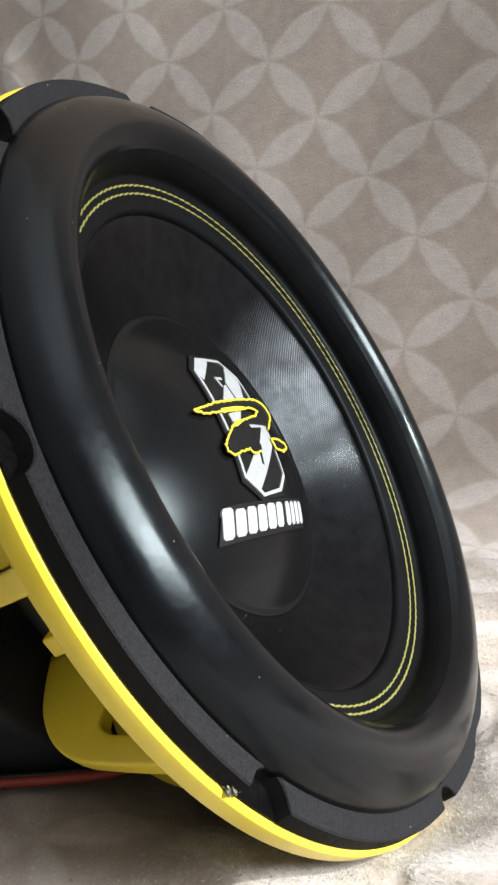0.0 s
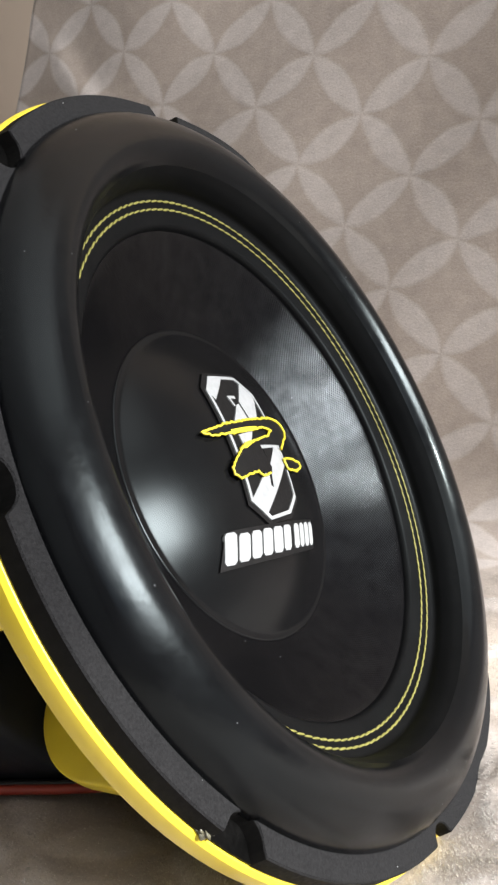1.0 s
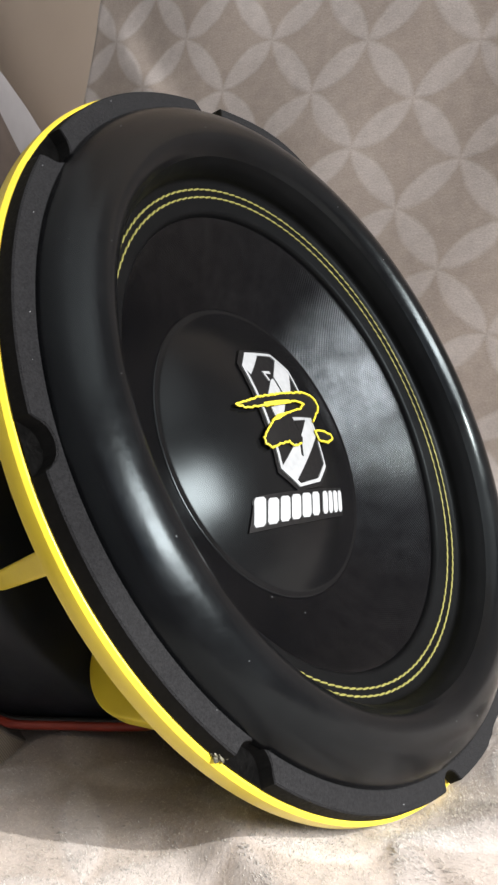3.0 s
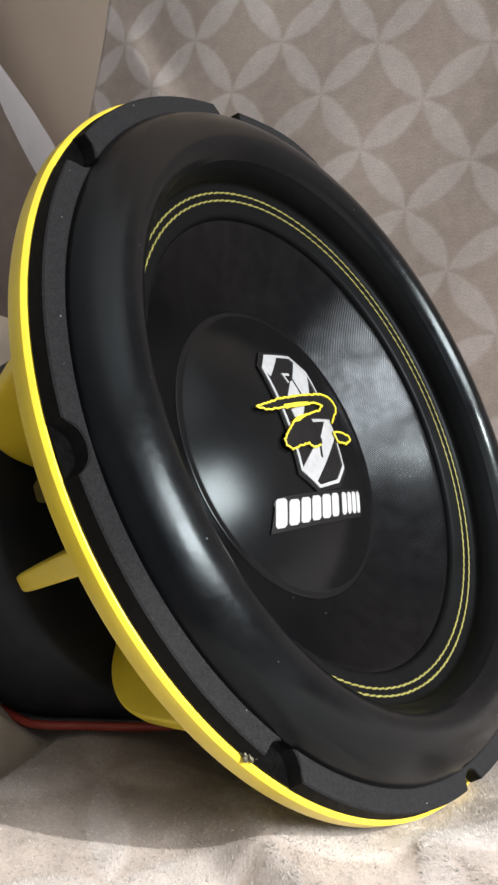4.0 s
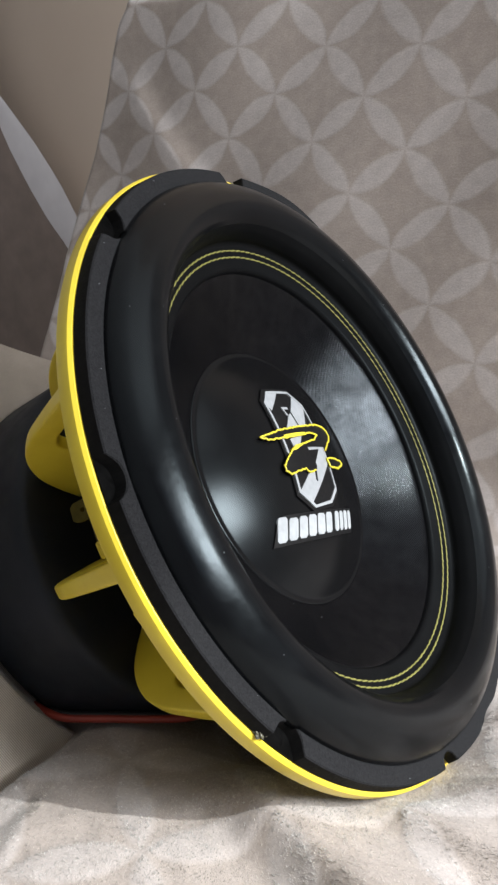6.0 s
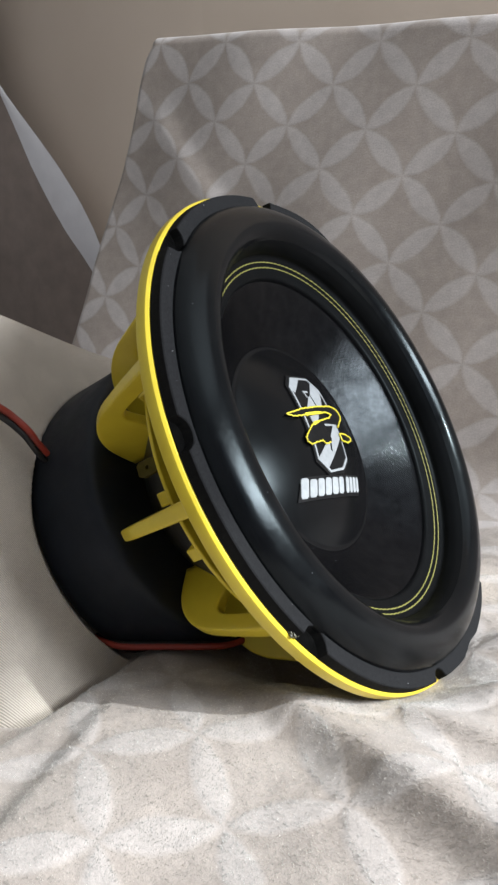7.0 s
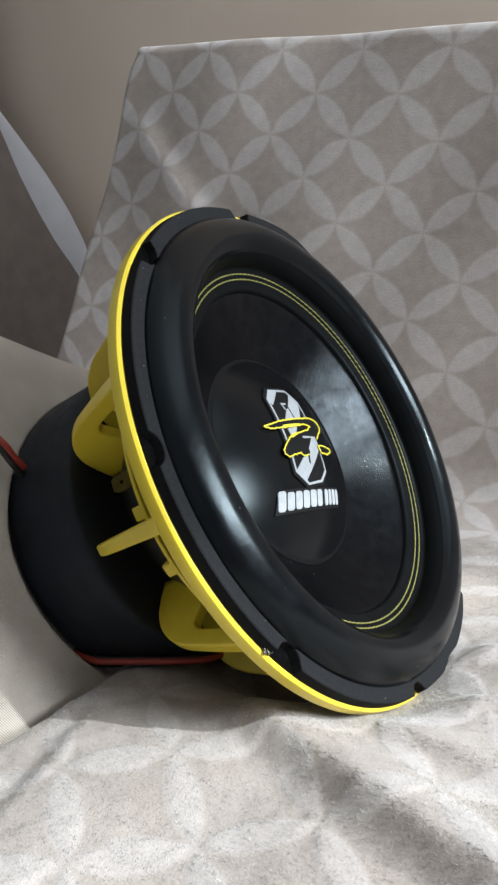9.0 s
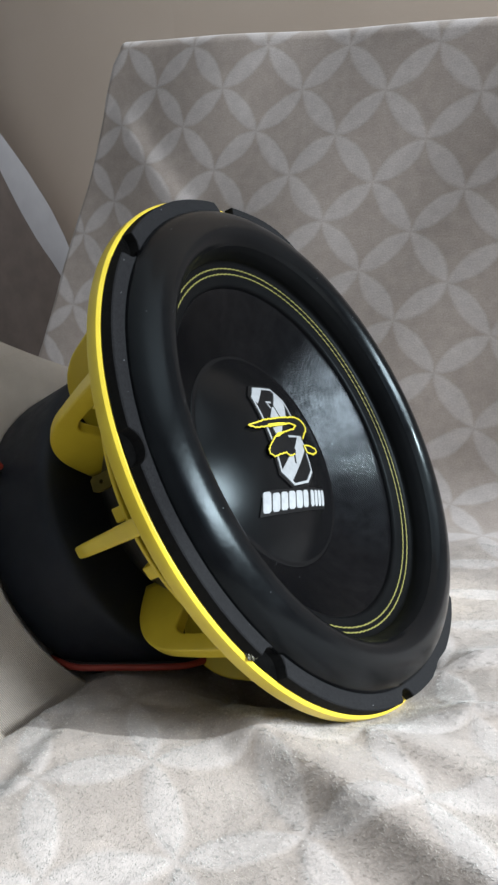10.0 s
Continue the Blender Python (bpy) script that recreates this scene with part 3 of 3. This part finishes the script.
gasket = part_mesh("gasket", gasket_mesh(), foam, woofer, "grey foam gasket ring with black sides and bolt notches")
gasket.data.materials.append(black_edge)
gasket.data.polygons.foreach_set("material_index", [1 if k % 5 == 1 else 0 for k in range(len(gasket.data.polygons))])

for k in range(8):
    # the notch floor: black sealant, on some up to the rim
    outer = 0.1561 if k in (5, 6, 7) else 0.1512
    bm = bmesh.new()
    ring_in = [(0.1455 * math.cos(radians(w)), 0.1455 * math.sin(radians(w))) for w in np.linspace(-3.6, 3.6, 9)]
    ring_out = [(outer * math.cos(radians(w)), outer * math.sin(radians(w))) for w in np.linspace(3.6, -3.6, 9)]
    prism(bm, ring_in + ring_out, 0.0002, 0.0009)
    bm.transform(pose(0, 0, 0, 0, 0, BOLT0 + 45 * k))
    part("bolt_recess", bm, glue, woofer)

for k, size, back in ((7, 0.0036, 4.1),):
    # a crumpled bead of clear sealant beside the notch
    bm = bmesh.new()
    bmesh.ops.create_icosphere(bm, subdivisions=4, radius=size)
    for v in bm.verts:
        v.co *= 1 + 0.45 * noise.noise(v.co * 700 + Vector((k, 0, 0)))
        v.co.z *= 0.45
    a = radians(BOLT0 + 45 * k - back)
    bm.transform(Matrix.Translation((0.1535 * math.cos(a), 0.1535 * math.sin(a), 0.0012)))
    part("sealant_bead", bm, sealant, woofer, "crumpled clear sealant", smooth=True)

# basket legs: thin upright plates between rim and magnet
LEG0 = -158.0
leg_outer = [(0.150, -0.006), (0.1395, -0.011), (0.1340, -0.027), (0.1290, -0.045), (0.1225, -0.066), (0.1170, -0.081), (0.1100, -0.0918), (0.1010, -0.1000), (0.0900, -0.1055), (0.078, -0.1072), (0.066, -0.1072)]
leg_inner = [(0.066, -0.064), (0.088, -0.0675), (0.0990, -0.0712), (0.1050, -0.0722), (0.1098, -0.0680), (0.1135, -0.0590), (0.1182, -0.0420), (0.1265, -0.012), (0.127, -0.006)]


def leg_mesh():
    """A thin plate, thinner towards its free end, with rounded edges."""
    outer, inner = spline(leg_outer, 40), spline(leg_inner, 40)
    sides = 8
    verts, faces = [], []
    for (ro, zo), (ri, zi) in zip(outer, inner[::-1]):
        half = 0.0036 + 0.0016 * max(0.0, min(1.0, (zo + 0.09) / 0.08))
        mx, mz, ex, ez = (ro + ri) / 2, (zo + zi) / 2, (ro - ri) / 2, (zo - zi) / 2
        for k in range(4 * sides):
            w = 2 * math.pi * k / (4 * sides)
            c, d = math.cos(w), math.sin(w)
            p = 0.22
            length = math.hypot(ex, ez)
            run = math.copysign(abs(c) ** p, c)
            run = math.copysign(1 - (1 - abs(run)) * min(1.0, 0.012 / max(length, 1e-4)), c) if abs(c) > 1e-6 else 0.0
            verts.append((mx + ex * run, mz + ez * run, half * math.copysign(abs(d) ** 0.35, d)))
    m = 4 * sides
    for i in range(len(outer) - 1):
        for k in range(m):
            k2 = (k + 1) % m
            faces.append((i * m + k, (i + 1) * m + k, (i + 1) * m + k2, i * m + k2))
    faces.append(tuple(range(m)))
    faces.append(tuple(range((len(outer) - 1) * m, len(outer) * m))[::-1])
    me = mesh_of("leg", verts, faces)
    bm = bmesh.new()
    bm.from_mesh(me)
    bmesh.ops.recalc_face_normals(bm, faces=bm.faces)
    bm.to_mesh(me)
    bm.free()
    me.materials.append(yellow_paint)
    return me


leg = leg_mesh()
for k in range(10):
    ob = new("basket_leg", leg)
    ob.parent = woofer
    # the outline's x is the radius and its y the axis
    ob.matrix_local = pose(0, 0, 0, 0, 0, LEG0 + 36 * k + {2: -10, 8: 9}.get(k, 0)) @ pose(0, 0, 0, 90, 0, 0)

ring = [(0.100, -0.0525), (0.1095, -0.0525), (0.1100, -0.0520), (0.1100, -0.0505), (0.1095, -0.050), (0.100, -0.050)]
ring_part = part_mesh("basket_ring", lathe("basket_ring", ring, 128, closed=True), yellow_paint, woofer, "inner yellow ring of the basket")
ring_part.data.set_sharp_from_angle(angle=radians(32))
for w in (-163, -144, -199, -108, -235):
    bm = bmesh.new()
    box(bm, (0.008, 0.0080, 0.0100), pose(0.1020, 0, -0.0570))
    bevel_all(bm, 0.0010, 2)
    bm.transform(pose(0, 0, 0, 0, 0, w))
    part("basket_lug", bm, yellow_paint, woofer)
# terminal tab with its hole
bm = bmesh.new()
ring_pts = [(0.0016 * math.cos(w), 0.0016 * math.sin(w)) for w in np.linspace(0, 2 * math.pi, 13)[:-1]]
hole_low = [bm.verts.new((x, y, -0.0016)) for x, y in ring_pts]
hole_high = [bm.verts.new((x, y, 0.0016)) for x, y in ring_pts]
side_pts = [(0.0055 * max(-1, min(1, 1.35 * math.cos(w))), 0.0085 * max(-1, min(1, 1.35 * math.sin(w)))) for w in np.linspace(0, 2 * math.pi, 13)[:-1]]
out_low = [bm.verts.new((x, y, -0.0016)) for x, y in side_pts]
out_high = [bm.verts.new((x, y, 0.0016)) for x, y in side_pts]
for i in range(12):
    j = (i + 1) % 12
    bm.faces.new((hole_high[i], hole_high[j], out_high[j], out_high[i]))
    bm.faces.new((hole_low[j], hole_low[i], out_low[i], out_low[j]))
    bm.faces.new((hole_low[i], hole_low[j], hole_high[j], hole_high[i]))
    bm.faces.new((out_low[j], out_low[i], out_high[i], out_high[j]))
bm.transform(pose(0, 0, 0, 0, 0, -173.0) @ pose(0.1085, 0, -0.0585, 0, 90, 0) @ pose(0, 0, 0, 0, 0, 90) @ Matrix.Diagonal((0.8, 0.85, 0.8, 1)))
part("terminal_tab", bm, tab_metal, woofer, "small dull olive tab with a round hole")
tub = [(0.062, -0.104), (0.098, -0.058), (0.098, -0.046), (0.090, -0.046), (0.055, -0.100)]
part_mesh("basket_core", lathe("basket_core", tub, 96, closed=True), black_metal, woofer)

# magnet in its rubber boot
boot = [(0.055, -0.1085), (0.088, -0.1085), (0.0955, -0.1090), (0.0985, -0.1105), (0.1000, -0.1140), (0.1005, -0.120), (0.1005, -0.1600), (0.0998, -0.1645), (0.0975, -0.1680), (0.093, -0.1700), (0.085, -0.1710), (0.03, -0.1715), (0.0, -0.1715)]
part_mesh("magnet_boot", lathe("magnet_boot", boot, 128), boot_rubber, woofer, "black rubber boot round the magnet")

# moving parts at their middle place
roll = [(0.1472, 0.0045), (0.1467, 0.0079), (0.1451, 0.0112), (0.1427, 0.0142), (0.1395, 0.0166), (0.1360, 0.0185), (0.1324, 0.0196), (0.1295, 0.0200), (0.1262, 0.0194), (0.1232, 0.0175), (0.1205, 0.0144)]
band_profile = [(0.1206, 0.0145), (0.1185, 0.0105), (0.1172, 0.0059), (0.1164, 0.0016), (0.1145, 0.0007), (0.1095, -0.0008), (0.1060, -0.0018), (0.1038, -0.0026), (0.1030, -0.0040), (0.1028, -0.0062)]
surround = part_mesh("surround", lathe("surround", spline(roll, 60), 192), rubber, woofer, "wide black rubber surround roll")
part_mesh("stitched_band", lathe("stitched_band", spline(band_profile, 36), 192), band_cloth, woofer, "flat matt black band under the stitches")
cone_profile = [(0.1050, -0.0048), (0.1030, -0.0052)] + [(0.1027 - 0.0372 * f, -0.0052 - 0.0212 * f - 0.0004 * math.sin(math.pi * f)) for f in np.linspace(0.05, 1, 16)]
part_mesh("cone", lathe("cone", cone_profile, 160, uv=True), weave, woofer, "woven black cone")
CAP_R, CAP_Z, CAP_H = 0.0665, -0.0255, 0.0155


def cap_z(r):
    return CAP_Z + CAP_H * (1 - (r / CAP_R) ** 2) if r < CAP_R else CAP_Z


cap_profile = [(CAP_R + 0.0018, CAP_Z - 0.0016), (CAP_R + 0.0018, CAP_Z + 0.0004), (CAP_R + 0.0012, CAP_Z + 0.0010), (CAP_R + 0.0004, CAP_Z + 0.0011), (CAP_R - 0.0006, CAP_Z + 0.0008)] + [(r, cap_z(r) + 0.0004) for r in np.linspace(CAP_R - 0.002, 0.0005, 40)]
cap = part_mesh("dust_cap", lathe("dust_cap", cap_profile, 160), cap_rubber, woofer, "smooth black dust cap")


def stitch_row(radius, z, count):
    """One row of flat thread stitches laid end to end on the sloping band round the cone."""
    bm = bmesh.new()
    bmesh.ops.create_icosphere(bm, subdivisions=2, radius=1)
    bm.verts.ensure_lookup_table()
    shape = [Vector([math.copysign(abs(c) ** 0.85, c) for c in v.co]) for v in bm.verts]
    tris = [[v.index for v in f.verts] for f in bm.faces]
    bm.free()
    rng = random.Random(count)
    verts, faces = [], []
    for k in range(count):
        a = 2 * math.pi * k / count
        m = pose(radius * math.cos(a), radius * math.sin(a), z, -17, 0, math.degrees(a) + 90 + 6 + rng.uniform(-2, 2)) @ Matrix.Diagonal((0.0025, 0.00049 * rng.uniform(0.9, 1.1), 0.00036, 1))
        base = len(verts)
        verts += [m @ p for p in shape]
        faces += [[base + n for n in t] for t in tris]
    return mesh_of("stitching", verts, faces)


part_mesh("stitching", stitch_row(0.1130, 0.0005, 158), yellow_thread, woofer, "yellow thread stitching")
part_mesh("stitching", stitch_row(0.1099, -0.0005, 154), yellow_thread, woofer, "yellow thread stitching")

# ---- cushion behind the magnet ----
CUSHION_FOOT = pose(-0.146, -0.012, 0.0, 63, 0, 56)


def cushion_mesh():
    """A stuffed cushion on its edge, x along its foot, y up its slope, z out of its face; dented where the magnet leans on it."""
    n = 220
    verts, faces, uvs = [], [], []
    to_woofer = woofer.matrix_world.inverted() @ CUSHION_FOOT
    back = to_woofer.inverted()
    for side, bulge in ((1, 0.060), (-1, 0.055)):
        for i in range(n + 1):
            for j in range(n + 1):
                a, b = 2 * i / n - 1, 2 * j / n - 1
                x = -0.096 + 0.174 * (a + 1)
                tall = 0.330 - 0.60 * max(-0.05, x)
                tall = max(0.14, tall)
                p1, p2 = 1 - 0.10 * (1 - a * a) * abs(b) ** 3, 1 - 0.10 * (1 - b * b) * abs(a) ** 3
                x = 0.055 + (x - 0.055) * p2
                y = -0.045 + tall * (0.5 + 0.5 * b * p1)
                thick = ((1 - abs(a) ** 8) * (1 - abs(b) ** (4.0 if b > 0 else 7.0))) ** 0.5
                wave = 0.0025 * math.sin(7 * a + 4 * b) * thick
                p = Vector((x, y, -0.052 + side * (bulge * thick + 0.0015) + wave))
                corner = max(0.0, -0.2 - a) * max(0.0, -0.1 - b)
                p += corner * Vector((-0.010, -0.058, 0.014))
                q = to_woofer @ p
                r = math.hypot(q.x, q.y)
                over = max(0.0, (-0.34 * q.x + 0.94 * q.y) / r)
                limit = -0.1730 + (1.3 + 7.0 * over**3) * max(0.0, r - 0.0970)
                if q.z > limit and r < 0.16:
                    q.z = limit
                    p = back @ q
                verts.append(p)
                uvs.append((x * 0.94 + y * 0.35, y))
    base = (n + 1) ** 2
    for side in range(2):
        for i in range(n):
            for j in range(n):
                q = [side * base + i * (n + 1) + j, side * base + (i + 1) * (n + 1) + j, side * base + (i + 1) * (n + 1) + j + 1, side * base + i * (n + 1) + j + 1]
                faces.append(tuple(q if side == 0 else q[::-1]))
    rim = [i * (n + 1) for i in range(n + 1)] + [n * (n + 1) + j for j in range(1, n + 1)] + [i * (n + 1) + n for i in range(n - 1, -1, -1)] + [j for j in range(n - 1, 0, -1)]
    for i in range(len(rim)):
        a, b = rim[i], rim[(i + 1) % len(rim)]
        faces.append((b, a, base + a, base + b))
    return mesh_of("cushion", verts, faces, uvs)


cushion = part_mesh("cushion", cushion_mesh(), cord)
cushion.matrix_world = CUSHION_FOOT
tagged(cushion, "beige ribbed cushion on its edge, dented by the magnet", "cushion")

# ---- cable ----
cable = tagged(new("speaker_cable"), "thin red speaker cable lying along the magnet", "cable")
for name, mat, side in (("red_core", red_cable, -0.0014), ("black_core", black_cable, 0.0020)):
    low = [(-0.166, 0.002), (-0.1551, -0.0084), (-0.1448, -0.0178), (-0.1353, -0.0222), (-0.1138, -0.0248), (-0.0926, -0.0274), (-0.072, -0.0270), (-0.054, -0.014)]
    run = smooth_path([(x, y + side, max(0.006, float(seat_rise(np.float64(x), np.float64(y))) + 0.0025)) for x, y in low], 40)
    tube(name, run, 0.0020, mat, cable)
    high = [(-0.240, -0.018, 0.195), (-0.2238, -0.0105, 0.1775), (-0.2075, -0.0035, 0.1587), (-0.1964, 0.0025, 0.1473), (-0.1870, 0.0010, 0.1380), (-0.1825, 0.0035, 0.1290), (-0.179, 0.010, 0.120)]
    tube(name, smooth_path([(x - 0.5 * side, y, z - 1.2 * side) for x, y, z in high], 30), 0.0022, mat, cable)

# ---- emblem on the dust cap ----
LOGO_TURN = 5.0


def on_cap(bm, lift, thick):
    """Lays flat geometry onto the dome, with a thickness."""
    bmesh.ops.triangulate(bm, faces=list(bm.faces))
    for _ in range(3):
        bmesh.ops.subdivide_edges(bm, edges=[e for e in bm.edges if e.calc_length() > 0.004], cuts=1, use_grid_fill=True)
        bmesh.ops.triangulate(bm, faces=list(bm.faces))
    bm.transform(pose(0, 0, 0, 0, 0, LOGO_TURN))
    flat = list(bm.faces)
    made = bmesh.ops.extrude_face_region(bm, geom=flat)
    tops = {g for g in made["geom"] if isinstance(g, bmesh.types.BMVert)}
    for v in bm.verts:
        v.co.z = cap_z(math.hypot(v.co.x, v.co.y)) + 0.0004 + (lift + thick if v in tops else lift - 0.0006)
    return bm


def decal(name, outlines, mat, parent, lift, thick, label=""):
    bm = bmesh.new()
    for outline in outlines:
        bm.faces.new([bm.verts.new((x, y, 0)) for x, y in outline])
    return part(name, on_cap(bm, lift, thick), mat, parent, label)


OCTAGON = [(-0.0047, -0.0231), (0.0118, -0.0209), (0.0203, -0.0139), (0.0188, 0.0345), (0.0095, 0.0422), (-0.0105, 0.0408), (-0.0168, 0.0335), (-0.0153, -0.0150)]


def octagon(grow):
    """The emblem's eight corners, moved out from its middle."""
    out = []
    for x, y in OCTAGON:
        dx, dy = x - 0.0018, y - 0.0095
        out.append((x + grow * math.copysign(min(1.0, abs(dx) / 0.012), dx), y + grow * math.copysign(min(1.0, abs(dy) / 0.026), dy)))
    return out


def band(outer, inner):
    """The ring between two outlines of as many corners, as quads."""
    n = len(outer)
    return [[outer[i], outer[(i + 1) % n], inner[(i + 1) % n], inner[i]] for i in range(n)]


emblem = decal("emblem_plate", [octagon(0.0016)], black_ink, cap, 0.0002, 0.0008, "raised black emblem plate")
decal("emblem_ring", band(octagon(0), octagon(-0.0014)), white_ink, emblem, 0.0011, 0.0005, "silver rim")
for shape in (
    [(-0.0105, 0.0408), (-0.0007, 0.0413), (-0.0139, 0.0289), (-0.0168, 0.0335)],
    [(0.0107, 0.0388), (0.0185, 0.0339), (0.0085, 0.0195), (0.0035, 0.0195), (0.0016, 0.0289)],
    [(-0.0019, 0.0268), (0.0004, 0.0278), (0.0022, 0.0190), (-0.0086, 0.0192)],
    [(-0.0052, 0.0312), (0.0004, 0.0316), (0.0004, 0.0303), (-0.0036, 0.0300), (-0.0024, 0.0266), (-0.0036, 0.0262)],
    [(0.0014, 0.0083), (0.0195, 0.0096), (0.0198, 0.0030), (0.0179, -0.0001), (-0.0025, -0.0173), (-0.0062, -0.0205), (-0.0144, -0.0144), (-0.0026, -0.0047), (0.0045, -0.0017)],
    [(-0.0095, 0.0082), (-0.0030, 0.0098), (0.0010, 0.0148), (-0.0100, 0.0128)],
):
    decal("emblem_stripe", [shape], white_ink, emblem, 0.0010, 0.0005, "silver stripe")
decal("emblem_wedge", [[(0.0030, 0.0068), (0.0126, 0.0077), (0.0043, -0.0004)]], black_ink, emblem, 0.0015, 0.0003, "black wedge")
decal("emblem_slit", [[(0.0019, -0.0045), (0.0034, -0.0040), (0.0020, -0.0098), (0.0010, -0.0090)]], black_ink, emblem, 0.0015, 0.0003, "black slit")

# the brush stroke's free edge, from the end of its upper sweep back to the tip and down round the lower lobe
stroke = [(0.0189, 0.0073), (0.0223, 0.0095), (0.0292, 0.0137), (0.0325, 0.0172), (0.0318, 0.0200), (0.0280, 0.0218), (0.0194, 0.0222), (0.0032, 0.0200), (-0.0078, 0.0187), (-0.0153, 0.0175), (-0.0251, 0.0153), (-0.0318, 0.0137),
          (-0.0264, 0.0122), (-0.0148, 0.0130), (-0.0047, 0.0144), (0.0096, 0.0166), (0.0164, 0.0160), (0.0110, 0.0130), (-0.0012, 0.0101), (-0.0095, 0.0080), (-0.0156, 0.0045), (-0.0218, -0.0015), (-0.0217, -0.0042), (-0.0187, -0.0060),
          (-0.0129, -0.0046), (-0.0067, -0.0034), (-0.0046, -0.0054), (0.0031, -0.0042)]
tail = [(0.0175, 0.0025), (0.0262, 0.0033), (0.0352, 0.0024), (0.0362, 0.0005), (0.0282, -0.0021), (0.0187, -0.0021)]
upper = [(-0.0318, 0.0139), (-0.0153, 0.0175), (0.0032, 0.0200), (0.0194, 0.0222), (0.0280, 0.0218), (0.0325, 0.0172)]
lower = [(-0.0318, 0.0135), (-0.0148, 0.0130), (0.0000, 0.0150), (0.0096, 0.0166), (0.0150, 0.0164), (0.0164, 0.0160)]
sweep = [[upper[i], lower[i], lower[i + 1], upper[i + 1]] for i in range(5)]
sweep += [[(0.0164, 0.0160), (0.0325, 0.0172), (0.0223, 0.0095), (0.0110, 0.0130)], [(0.0110, 0.0130), (0.0223, 0.0095), (0.0012, 0.0084), (-0.0012, 0.0101)],
          [(-0.0012, 0.0101), (0.0012, 0.0084), (0.0030, 0.0020), (-0.0095, 0.0080)], [(-0.0095, 0.0080), (0.0030, 0.0020), (0.0045, -0.0017), (-0.0156, 0.0045)],
          [(-0.0156, 0.0045), (0.0045, -0.0017), (0.0031, -0.0042), (-0.0067, -0.0036), (-0.0129, -0.0048), (-0.0187, -0.0060), (-0.0217, -0.0042), (-0.0218, -0.0015)]]
decal("brush_plate", sweep, black_ink, emblem, 0.0018, 0.0004, "black brush stroke")
decal("brush_plate", [tail], black_ink, emblem, 0.0018, 0.0004, "black brush stroke")
decal("brush_smear", [[(-0.0150, 0.0146), (-0.0047, 0.0160), (0.0040, 0.0168), (0.0045, 0.0154), (-0.0045, 0.0140), (-0.0152, 0.0127)]], yellow_ink, emblem, 0.0020, 0.0004, "yellow smear")
decal("brush_smear", [[(-0.0140, 0.0062), (-0.0085, 0.0092), (-0.0030, 0.0102), (-0.0040, 0.0088), (-0.0090, 0.0066)]], yellow_ink, emblem, 0.0020, 0.0004, "yellow smear")


def brush_rim(points, closed):
    """A frayed yellow edge along the given corners, following the dome."""
    rng = random.Random(len(points))
    fine = []
    ends = points[1:] + points[:1] if closed else points[1:]
    for (x0, y0), (x1, y1) in zip(points, ends):
        steps = max(2, int(math.hypot(x1 - x0, y1 - y0) / 0.0009))
        for k in range(steps):
            f = k / steps
            fine.append((x0 + (x1 - x0) * f + rng.uniform(-0.00035, 0.00035), y0 + (y1 - y0) * f + rng.uniform(-0.00035, 0.00035)))
    a = radians(LOGO_TURN)
    out = []
    for x, y in fine:
        px, py = x * math.cos(a) - y * math.sin(a), x * math.sin(a) + y * math.cos(a)
        out.append((px, py, cap_z(math.hypot(px, py)) + 0.0027))
    return out


tube("brush_rim", brush_rim(stroke, False), 0.0005, yellow_ink, emblem, "frayed yellow edge")
tube("brush_rim", brush_rim(tail, True), 0.0005, yellow_ink, emblem, "frayed yellow edge", cyclic=True)

plate = [(-0.0368, -0.0392), (0.0010, -0.0377), (0.0325, -0.0354), (0.0345, -0.0230), (0.0130, -0.0238), (-0.0287, -0.0252), (-0.0330, -0.0272)]
name_plate = decal("name_plate", [plate], black_ink, cap, 0.0002, 0.0008, "raised black name plate")
at = -0.0348
for wide in (0.0062, 0.0062, 0.0060, 0.0062, 0.0066, 0.0058, 0.0, 0.0044, 0.0040, 0.0044, 0.0042):
    if wide == 0.0:
        at += 0.0022
        continue
    low_y = -0.0375 + 0.058 * (at + 0.035)
    top_y = -0.0268 + 0.044 * (at + 0.029) + (0.0012 if at < -0.034 else 0.0)
    lean, cut = 0.0016, 0.0011
    bar = [(at + cut, low_y), (at + wide - cut, low_y), (at + wide + 0.0003, low_y + cut), (at + wide + lean, top_y - cut), (at + wide + lean - cut, top_y), (at + lean + cut, top_y), (at + lean, top_y - cut), (at + 0.0003, low_y + cut)]
    decal("name_bar", [bar], white_ink, name_plate, 0.0010, 0.0005, "white bar")
    at += wide + 0.0011

# ---- dust on the rubber ----
rng = random.Random(11)
bm = bmesh.new()
for k in range(46):
    a, f = rng.uniform(0, 2 * math.pi), rng.random()
    r, z = ((rng.uniform(0.125, 0.143), 0.0) if f < 0.6 else (rng.uniform(0.147, 0.154), GASKET)) if f < 0.85 else (rng.uniform(0.07, 0.1), None)
    if z == 0.0:
        near = min(spline(roll, 60), key=lambda p: abs(p[0] - r))
        r, z = near
    elif z is None:
        near = min(cone_profile, key=lambda p: abs(p[0] - r))
        r, z = near
    bmesh.ops.create_icosphere(bm, subdivisions=1, radius=rng.uniform(0.0001, 0.00022), matrix=Matrix.Translation((r * math.cos(a), r * math.sin(a), z + 0.0001)))
tagged(part("dust_specks", bm, white_ink, woofer, "pale dust specks"), kind="stuff")
